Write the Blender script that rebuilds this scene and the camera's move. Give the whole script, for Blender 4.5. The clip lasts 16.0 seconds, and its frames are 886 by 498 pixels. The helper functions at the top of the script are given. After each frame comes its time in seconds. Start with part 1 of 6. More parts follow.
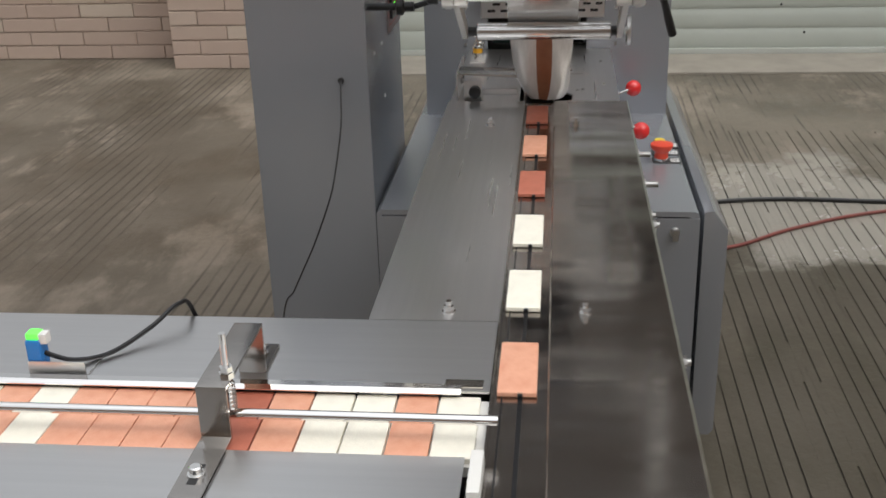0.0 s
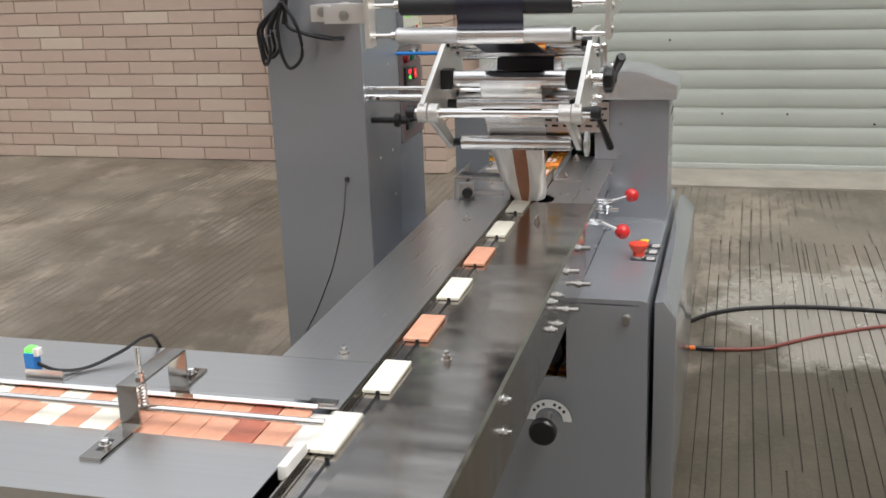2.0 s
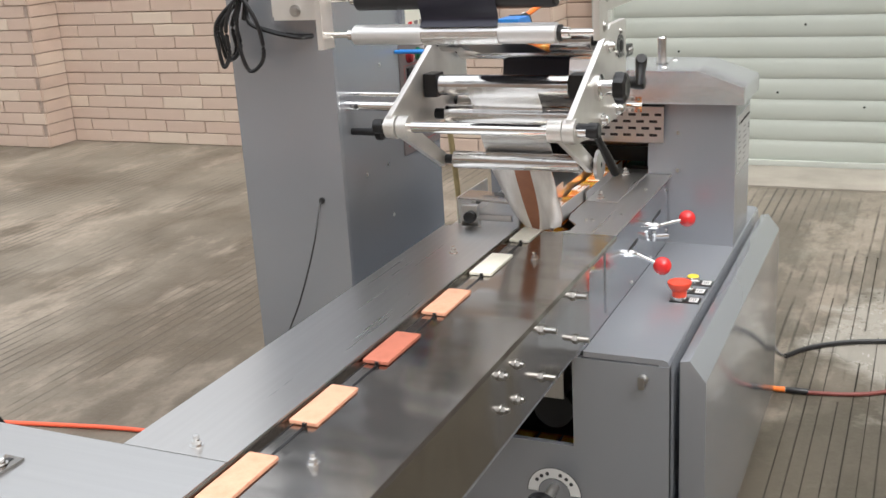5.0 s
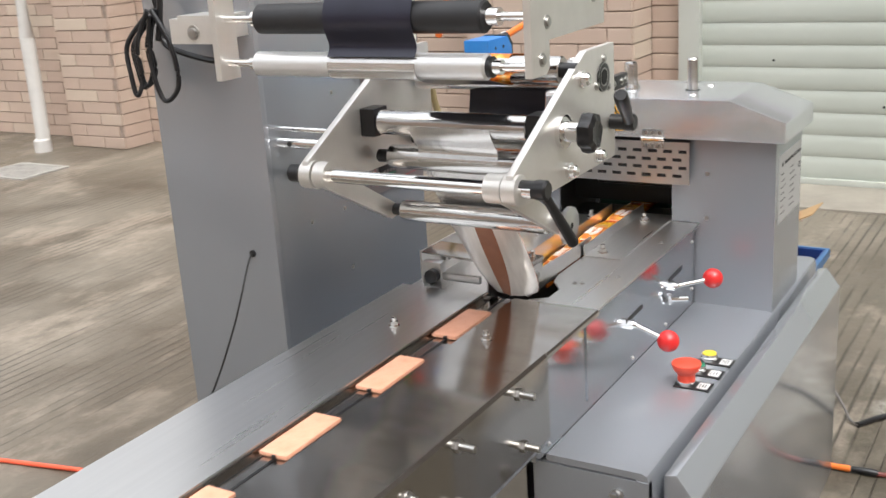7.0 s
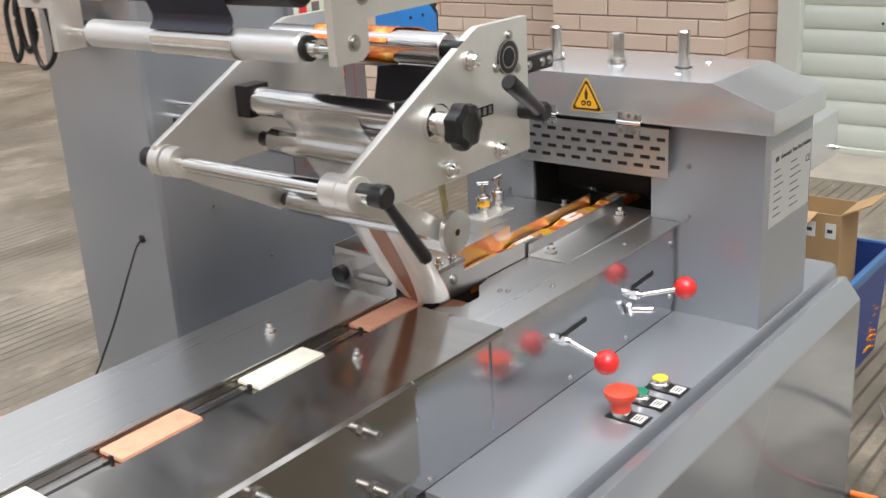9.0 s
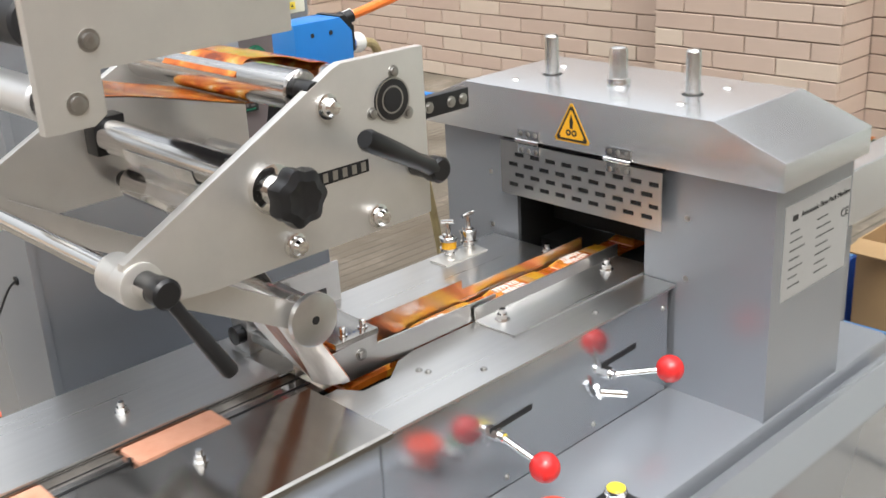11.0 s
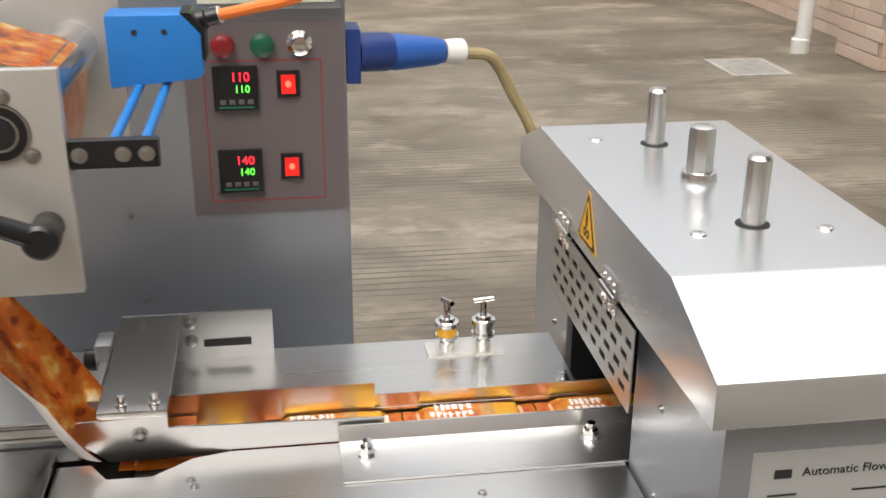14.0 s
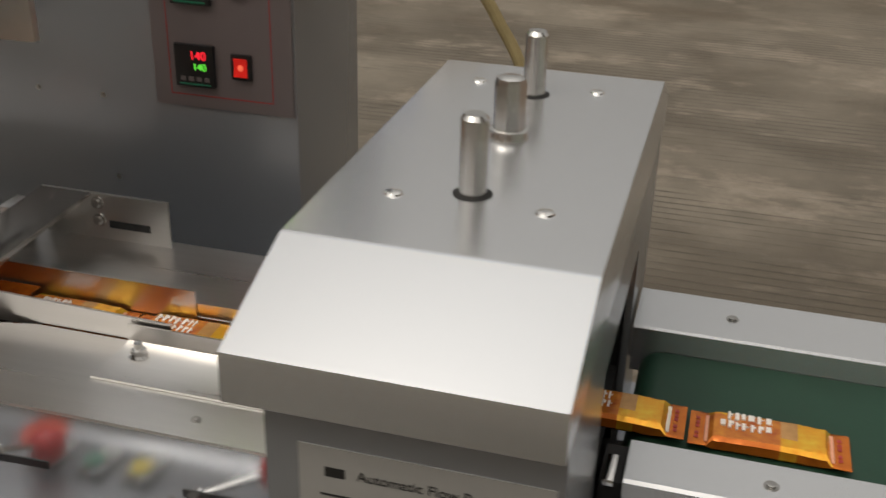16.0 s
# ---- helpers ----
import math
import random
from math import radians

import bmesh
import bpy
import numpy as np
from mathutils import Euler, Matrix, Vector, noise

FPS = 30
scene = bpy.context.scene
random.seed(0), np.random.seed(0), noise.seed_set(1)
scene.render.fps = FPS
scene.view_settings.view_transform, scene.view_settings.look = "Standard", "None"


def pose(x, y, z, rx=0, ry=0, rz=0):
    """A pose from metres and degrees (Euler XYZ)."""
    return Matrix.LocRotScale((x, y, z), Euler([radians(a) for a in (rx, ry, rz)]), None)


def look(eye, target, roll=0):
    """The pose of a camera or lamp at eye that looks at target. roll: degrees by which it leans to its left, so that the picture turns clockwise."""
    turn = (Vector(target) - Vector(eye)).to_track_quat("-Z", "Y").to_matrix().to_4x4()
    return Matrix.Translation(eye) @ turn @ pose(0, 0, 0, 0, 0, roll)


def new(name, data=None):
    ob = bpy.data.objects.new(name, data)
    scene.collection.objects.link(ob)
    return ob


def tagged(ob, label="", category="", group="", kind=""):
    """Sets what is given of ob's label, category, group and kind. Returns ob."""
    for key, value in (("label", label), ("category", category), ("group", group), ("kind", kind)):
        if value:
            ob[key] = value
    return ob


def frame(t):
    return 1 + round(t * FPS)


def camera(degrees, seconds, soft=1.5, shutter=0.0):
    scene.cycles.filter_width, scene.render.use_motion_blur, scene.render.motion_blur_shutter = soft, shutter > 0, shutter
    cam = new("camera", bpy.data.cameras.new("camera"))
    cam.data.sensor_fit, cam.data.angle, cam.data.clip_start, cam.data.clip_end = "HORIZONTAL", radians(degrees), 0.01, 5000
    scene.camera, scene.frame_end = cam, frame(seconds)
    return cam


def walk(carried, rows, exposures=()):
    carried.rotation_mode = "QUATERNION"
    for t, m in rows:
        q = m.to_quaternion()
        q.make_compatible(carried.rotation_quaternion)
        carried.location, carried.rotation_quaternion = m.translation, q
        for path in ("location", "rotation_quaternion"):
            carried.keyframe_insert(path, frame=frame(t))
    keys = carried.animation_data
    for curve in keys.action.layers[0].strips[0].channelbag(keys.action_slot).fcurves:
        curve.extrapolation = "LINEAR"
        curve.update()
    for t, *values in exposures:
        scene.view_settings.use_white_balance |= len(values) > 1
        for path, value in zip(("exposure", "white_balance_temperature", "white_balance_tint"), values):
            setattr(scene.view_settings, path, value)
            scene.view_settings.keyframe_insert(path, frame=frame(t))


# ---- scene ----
cam = camera(44.6, 16.0, shutter=0.4)
PATH = [
    (0, (0.007, 0.02, 1.439), (-0.2, 1.855, 0.669), -1.8),
    (0.5, (0.081, -0.083, 1.462), (-0.131, 1.776, 0.755), -2.3),
    (1, (0.211, -0.207, 1.497), (-0.058, 1.65, 0.804), -2.5),
    (1.5, (0.378, -0.275, 1.494), (-0.054, 1.571, 0.858), -2.8),
    (2, (0.504, -0.315, 1.506), (-0.007, 1.533, 0.934), -2.2),
    (2.5, (0.542, -0.285, 1.507), (0.019, 1.569, 0.968), -2.6),
    (3, (0.55, -0.157, 1.485), (0.011, 1.684, 0.92), -2.6),
    (3.5, (0.552, -0.039, 1.479), (-0.066, 1.77, 0.892), -2.9),
    (3.7, (0.558, -0.005, 1.477), (-0.066, 1.796, 0.873), -3.2),
    (5.8, (0.831, 0.444, 1.483), (-0.055, 2.138, 0.895), -2.8),
    (6, (0.828, 0.499, 1.478), (-0.056, 2.192, 0.884), -2.5),
    (6.5, (0.829, 0.653, 1.473), (-0.074, 2.33, 0.865), -2.4),
    (7, (0.858, 0.776, 1.469), (-0.14, 2.408, 0.882), -3.7),
    (7.5, (0.932, 0.883, 1.481), (-0.172, 2.44, 0.885), -3.7),
    (8, (1.02, 0.971, 1.482), (-0.139, 2.491, 0.892), -3.5),
    (8.5, (1.058, 1.072, 1.468), (-0.145, 2.544, 0.849), -3.6),
    (9, (1.042, 1.213, 1.452), (-0.154, 2.673, 0.79), -3.4),
    (9.2, (1.024, 1.278, 1.452), (-0.175, 2.733, 0.785), -3.4),
    (11.3, (1.062, 1.762, 1.471), (-0.372, 2.97, 0.776), -3.2),
    (11.5, (1.075, 1.814, 1.475), (-0.409, 2.973, 0.8), -3.1),
    (12, (1.034, 2.002, 1.445), (-0.54, 3.032, 0.764), -1.6),
    (12.5, (1.007, 2.162, 1.446), (-0.639, 3.049, 0.736), -1.4),
    (13, (1.045, 2.344, 1.444), (-0.708, 2.979, 0.72), -2.2),
    (13.5, (1.105, 2.519, 1.462), (-0.713, 2.932, 0.738), -1.2),
    (14, (1.049, 2.677, 1.438), (-0.788, 2.954, 0.696), 0.4),
    (14.5, (0.98, 2.8, 1.428), (-0.853, 2.879, 0.632), 0.2),
    (15, (0.978, 3.02, 1.429), (-0.814, 2.723, 0.592), 0.3),
    (15.5, (0.974, 3.196, 1.427), (-0.798, 2.78, 0.598), 1.0),
    (16, (0.924, 3.326, 1.428), (-0.811, 2.864, 0.546), 1.6),
]
EXPOSURES = [(0.0, -0.97, 6500, 10), (1.0, -0.77, 6500, 10), (2.5, -0.54, 6500, 10), (3.5, -0.38, 6500, 10), (6.5, -0.08, 6500, 10), (7.5, -0.06, 6500, 10), (9.0, -0.16, 6500, 10),
             (12.5, 0.07, 6450, 8), (14.0, -0.30, 6800, 10), (15.0, -0.70, 7000, 10), (15.5, -0.95, 7200, 10), (16.0, -1.43, 7300, 10)]
walk(cam, [(t, look(eye, target, roll)) for t, eye, target, roll in PATH], EXPOSURES)

# ---- world, sun ----
world = bpy.data.worlds.new("overcast_sky")
scene.world = world
world.use_nodes = True
wn = world.node_tree
wn.nodes.clear()
sky = wn.nodes.new("ShaderNodeTexSky")
sky.sky_type = "NISHITA"
sky.sun_disc = False
sky.sun_elevation = radians(58)
sky.sun_rotation = radians(126)
sky.dust_density = 4.0
soften = wn.nodes.new("ShaderNodeHueSaturation")
soften.inputs["Saturation"].default_value = 0.28
bg = wn.nodes.new("ShaderNodeBackground")
bg.inputs["Strength"].default_value = 0.15
wout = wn.nodes.new("ShaderNodeOutputWorld")
wn.links.new(sky.outputs[0], soften.inputs["Color"])
# overcast: brighter towards the zenith than at the horizon
dirs = wn.nodes.new("ShaderNodeTexCoord")
sep = wn.nodes.new("ShaderNodeSeparateXYZ")
rise = wn.nodes.new("ShaderNodeMapRange")
rise.inputs["To Min"].default_value, rise.inputs["To Max"].default_value = 1.15, 6.5
dim = wn.nodes.new("ShaderNodeMix")
dim.data_type, dim.blend_type = "RGBA", "MULTIPLY"
dim.inputs["Factor"].default_value = 1.0
wn.links.new(dirs.outputs["Generated"], sep.inputs[0])
bend = wn.nodes.new("ShaderNodeMath")
bend.operation = "POWER"
bend.inputs[1].default_value = 2.0
wn.links.new(sep.outputs["Z"], bend.inputs[0])
wn.links.new(bend.outputs[0], rise.inputs["Value"])
# an even layer of cloud veils the blue sky
veil = wn.nodes.new("ShaderNodeMix")
veil.data_type = "RGBA"
veil.inputs["Factor"].default_value = 0.65
veil.inputs["B"].default_value = (2.9, 2.95, 3.0, 1)
wn.links.new(soften.outputs[0], veil.inputs["A"])
wn.links.new(veil.outputs["Result"], dim.inputs["A"])
wn.links.new(rise.outputs[0], dim.inputs["B"])
wn.links.new(dim.outputs["Result"], bg.inputs[0])
wn.links.new(bg.outputs[0], wout.inputs[0])
sun_data = bpy.data.lights.new("sun", "SUN")
sun_data.energy = 0.9
sun_data.angle = radians(24)
sun_data.color = (1.0, 0.98, 0.95)
sun = new("sun", sun_data)
sun.matrix_world = look((4.2, -0.6, 9.0), (0.0, 2.5, 0.8))


# ---- materials ----
def mat(name, color, rough=0.5, metal=0.0, var=0.0, scale=8.0, bump=0.0, bump_scale=200.0, stretch=(1, 1, 1),
        color2=None, rough_var=0.0, coat=0.0, emit=0.0, bump_detail=4, bump_depth=0.002):
    m = bpy.data.materials.new(name)
    m.use_nodes = True
    nt = m.node_tree
    b = nt.nodes["Principled BSDF"]
    b.inputs["Base Color"].default_value = (*color, 1)
    b.inputs["Roughness"].default_value = rough
    b.inputs["Metallic"].default_value = metal
    b.inputs["Coat Weight"].default_value = coat
    b.inputs["Coat Roughness"].default_value = 0.12
    if emit:
        b.inputs["Emission Color"].default_value = (*color, 1)
        b.inputs["Emission Strength"].default_value = emit
    if not (var or bump or rough_var):
        return m
    tc = nt.nodes.new("ShaderNodeTexCoord")
    mp = nt.nodes.new("ShaderNodeMapping")
    mp.inputs["Scale"].default_value = stretch
    nt.links.new(tc.outputs["Object"], mp.inputs["Vector"])
    n1 = nt.nodes.new("ShaderNodeTexNoise")
    n1.inputs["Scale"].default_value = scale
    n1.inputs["Detail"].default_value = 6
    n1.inputs["Roughness"].default_value = 0.6
    nt.links.new(mp.outputs[0], n1.inputs["Vector"])
    if var:
        mix = nt.nodes.new("ShaderNodeMix")
        mix.data_type = "RGBA"
        ramp = nt.nodes.new("ShaderNodeMapRange")
        ramp.inputs["From Min"].default_value = 0.32
        ramp.inputs["From Max"].default_value = 0.68
        nt.links.new(n1.outputs["Fac"], ramp.inputs["Value"])
        nt.links.new(ramp.outputs[0], mix.inputs["Factor"])
        c2 = color2 or tuple(c * (1 - var) for c in color)
        mix.inputs["A"].default_value = (*color, 1)
        mix.inputs["B"].default_value = (*c2, 1)
        nt.links.new(mix.outputs["Result"], b.inputs["Base Color"])
    if rough_var:
        rr = nt.nodes.new("ShaderNodeMapRange")
        rr.inputs["From Min"].default_value = 0.3
        rr.inputs["From Max"].default_value = 0.7
        rr.inputs["To Min"].default_value = max(0.02, rough - rough_var)
        rr.inputs["To Max"].default_value = rough + rough_var
        nt.links.new(n1.outputs["Fac"], rr.inputs["Value"])
        nt.links.new(rr.outputs[0], b.inputs["Roughness"])
    if bump:
        n2 = nt.nodes.new("ShaderNodeTexNoise")
        n2.inputs["Scale"].default_value = bump_scale
        n2.inputs["Detail"].default_value = bump_detail
        nt.links.new(mp.outputs[0], n2.inputs["Vector"])
        bp = nt.nodes.new("ShaderNodeBump")
        bp.inputs["Strength"].default_value = bump
        bp.inputs["Distance"].default_value = bump_depth
        nt.links.new(n2.outputs["Fac"], bp.inputs["Height"])
        nt.links.new(bp.outputs[0], b.inputs["Normal"])
    return m


PAINT = mat("silver_grey_paint", (0.40, 0.42, 0.45), 0.26, 0.6, var=0.06, scale=0.9)
PAINT_DARK = mat("grey_paint_side", (0.36, 0.38, 0.41), 0.27, 0.6, var=0.07, scale=0.8)
COVER = mat("glossy_grey_cover_paint", (0.40, 0.415, 0.44), 0.13, 0.62, var=0.06, scale=0.9, rough_var=0.03)
# same grey paint as the box, colour raised for bright sky on it
PAINT_LIT = mat("sky_lit_grey_paint", (0.75, 0.765, 0.785), 0.25, 0.84, var=0.04, scale=0.9)
STEEL = mat("brushed_stainless", (0.74, 0.73, 0.715), 0.29, 1.0, var=0.05, scale=14, stretch=(6, 0.15, 6), rough_var=0.02)
STEEL_X = mat("brushed_stainless_cross", (0.68, 0.68, 0.675), 0.31, 1.0, var=0.05, scale=14, stretch=(0.15, 6, 6), rough_var=0.02)
STEEL_GLOSS = mat("polished_stainless_sheet", (0.50, 0.475, 0.445), 0.16, 1.0, var=0.15, scale=10, bump=0.8, bump_scale=3.0, stretch=(0.5, 3.0, 1), rough_var=0.05, bump_detail=1, bump_depth=0.005)
STEEL_SIDE = mat("polished_side_sheet", (0.56, 0.58, 0.61), 0.15, 0.9, var=0.08, scale=6, rough_var=0.03)
ALU = mat("satin_aluminium_plate", (0.76, 0.74, 0.70), 0.40, 0.75, var=0.06, scale=20, rough_var=0.05)
CHROME = mat("chrome", (0.86, 0.85, 0.83), 0.07, 1.0, rough_var=0.03, scale=60, stretch=(0.2, 4, 4))
BOLT = mat("zinc_bolt", (0.50, 0.49, 0.47), 0.30, 1.0, var=0.1, scale=60)
WHITE_ROLL = mat("satin_white_aluminium_roller", (0.74, 0.74, 0.73), 0.32, 0.6, var=0.04, scale=30)
RUBBER = mat("black_rubber", (0.018, 0.018, 0.02), 0.5, var=0.3, scale=30)
BLACK = mat("black_plastic", (0.012, 0.012, 0.013), 0.32, var=0.2, scale=40)
# near-black: painted shade in openings and gaps, also dark rivets and shafts
DARK = mat("shade_black_and_dark_parts", (0.012, 0.012, 0.012), 0.7, var=0.3, scale=10)
PILOT_RED = mat("dark_red_lens", (0.22, 0.012, 0.016), 0.25, coat=0.3)
PILOT_GREEN = mat("dark_green_lens", (0.008, 0.10, 0.05), 0.25, coat=0.3)
RED = mat("red_plastic", (0.72, 0.03, 0.03), 0.25, var=0.08, scale=20, coat=0.3)
ESTOP = mat("orange_red_plastic", (0.80, 0.075, 0.035), 0.35, var=0.05, scale=20)
GREEN = mat("green_plastic", (0.012, 0.20, 0.11), 0.3)
YELLOW = mat("yellow_plastic", (0.80, 0.62, 0.05), 0.35)
WHITE = mat("white_plastic", (0.75, 0.74, 0.70), 0.4)
RATING = mat("silver_rating_label", (0.50, 0.50, 0.49), 0.4, 0.3, var=0.05, scale=30)
LABEL = mat("white_label", (0.72, 0.72, 0.70), 0.45, var=0.05, scale=30)
INK = mat("black_ink", (0.02, 0.02, 0.02), 0.5)
RED_INK = mat("red_ink", (0.35, 0.03, 0.03), 0.5)
PANEL = mat("mauve_grey_panel", (0.16, 0.135, 0.135), 0.42, 0.1, var=0.08, scale=6)
BLUE = mat("bright_blue_enamel", (0.02, 0.20, 0.58), 0.35, var=0.08, scale=20)
BLUE_DARK = mat("dark_blue_plastic", (0.015, 0.045, 0.20), 0.38, var=0.1, scale=20)
ORANGE = mat("orange_cable_jacket", (0.85, 0.20, 0.03), 0.42)
CABLE_Y = mat("aged_yellow_cable", (0.42, 0.33, 0.16), 0.55, var=0.25, scale=25)
GREEN_BELT = mat("green_pvc_belt", (0.008, 0.050, 0.028), 0.58, var=0.25, scale=9, bump=0.1, bump_scale=300)
SIGN_Y = mat("warning_yellow", (0.80, 0.42, 0.02), 0.4)
AMBER = mat("amber_oil", (0.75, 0.38, 0.02), 0.15, coat=0.5)
LED_RED = mat("red_led", (1.0, 0.02, 0.04), 0.4, emit=3.0)
LED_GREEN = mat("green_led", (0.12, 1.0, 0.08), 0.4, emit=2.2)
NEON = mat("red_neon", (0.85, 0.02, 0.015), 0.35, emit=0.5)
NEON_CORE = mat("red_neon_core", (1.0, 0.16, 0.09), 0.35, emit=1.6)
# streaks in the base colour imitate long reflections on the chrome
ROLLER = mat("chrome_roller_painted_reflections", (0.80, 0.79, 0.775), 0.13, 1.0, var=0.35, scale=60, bump=0.25, bump_scale=70, stretch=(0.12, 3, 3), rough_var=0.05)
BRIGHT = mat("bright_turned_steel", (0.72, 0.71, 0.69), 0.24, 1.0, var=0.1, scale=60, stretch=(4, 4, 0.3))
LCD = mat("green_lcd", (0.20, 0.62, 0.04), 0.3, emit=0.5)
KEYPAD = mat("cream_keypad", (0.66, 0.66, 0.56), 0.45)
CARD = mat("brown_cardboard", (0.42, 0.27, 0.13), 0.8, var=0.15, scale=6, bump=0.1, bump_scale=120)
GALV = mat("pale_pvc", (0.66, 0.65, 0.62), 0.45, var=0.12, scale=5)
CAST = mat("pale_cast_grate", (0.42, 0.405, 0.37), 0.6, var=0.3, scale=14)
SHUTTER = mat("pale_green_shutter_paint", (0.50, 0.535, 0.485), 0.42, 0.0, var=0.10, scale=1.3, color2=(0.45, 0.485, 0.435), bump=0.05, bump_scale=60)
SHUTTER_POST = mat("pale_grey_green_post", (0.53, 0.555, 0.51), 0.45, var=0.1, scale=2)
MORTAR = mat("dark_mortar", (0.38, 0.305, 0.255), 0.9, var=0.3, scale=20, bump=0.3, bump_scale=200)
WAFER_CREAM = mat("cream_wafer", (0.92, 0.88, 0.75), 0.42, var=0.10, scale=45, bump=0.22, bump_scale=350)
WAFER_PINK = mat("pink_wafer", (0.80, 0.42, 0.28), 0.40, var=0.2, scale=45, color2=(0.70, 0.32, 0.20), bump=0.22, bump_scale=350)
WAFER_RED = mat("dark_red_wafer", (0.52, 0.17, 0.11), 0.40, var=0.2, scale=45, color2=(0.42, 0.13, 0.08), bump=0.22, bump_scale=350)
FILM_SILVER = mat("silver_film", (0.80, 0.79, 0.77), 0.2, 0.8, var=0.12, scale=14, bump=0.3, bump_scale=22, stretch=(3, 1, 0.6))
FILM_WHITE = mat("pearl_white_film", (0.82, 0.80, 0.77), 0.28, 0.25, var=0.14, scale=14, color2=(0.60, 0.58, 0.55), bump=0.5, bump_scale=16, stretch=(3, 1, 0.5))
FILM_BROWN = mat("brown_film_print", (0.36, 0.15, 0.08), 0.32, 0.2, var=0.2, scale=25, bump=0.3, bump_scale=22)
# dark reflection on the film's back, put into its colour
FILM_NAVY = mat("film_back_dark_reflection", (0.02, 0.02, 0.035), 0.28, 0.1, var=0.3, scale=8)
FILM_ORANGE = mat("orange_film_print", (0.80, 0.23, 0.025), 0.22, 0.5, var=0.5, scale=28, color2=(0.45, 0.09, 0.01), bump=0.6, bump_scale=45)
PACK_YELLOW = mat("yellow_foil_print", (0.95, 0.60, 0.06), 0.16, 0.5, var=0.5, scale=34, color2=(0.88, 0.28, 0.015), bump=0.5, bump_scale=60)
FILM_PRINT = mat("orange_gold_printed_film", (0.80, 0.23, 0.025), 0.18, 0.45, bump=0.5, bump_scale=40)
fp = FILM_PRINT.node_tree
fp_co = fp.nodes.new("ShaderNodeTexCoord")
fp_n = fp.nodes.new("ShaderNodeTexNoise")
fp_n.inputs["Scale"].default_value, fp_n.inputs["Detail"].default_value = 38.0, 3.0
fp_r = fp.nodes.new("ShaderNodeValToRGB")
fp_e = fp_r.color_ramp.elements
fp_e[0].position, fp_e[0].color = 0.34, (0.28, 0.05, 0.012, 1)
fp_e[1].position, fp_e[1].color = 0.76, (0.90, 0.80, 0.66, 1)
for at_, col_ in ((0.43, (0.66, 0.15, 0.02, 1)), (0.56, (0.78, 0.24, 0.03, 1)), (0.66, (0.90, 0.50, 0.10, 1))):
    fp_e.new(at_).color = col_
fp.links.new(fp_co.outputs["Object"], fp_n.inputs["Vector"])
fp.links.new(fp_n.outputs["Fac"], fp_r.inputs["Fac"])
fp.links.new(fp_r.outputs["Color"], fp.nodes["Principled BSDF"].inputs["Base Color"])
PACK_TAN = mat("biscuit_print", (0.62, 0.33, 0.12), 0.25, 0.3, var=0.3, scale=60, bump=0.3, bump_scale=70)
PACK_RED = mat("red_brown_foil_print", (0.45, 0.09, 0.025), 0.2, 0.35, var=0.5, scale=50, color2=(0.80, 0.30, 0.04), bump=0.4, bump_scale=70)
PACK_WHITE = mat("white_print", (0.90, 0.86, 0.82), 0.2, 0.1, bump=0.5, bump_scale=90)


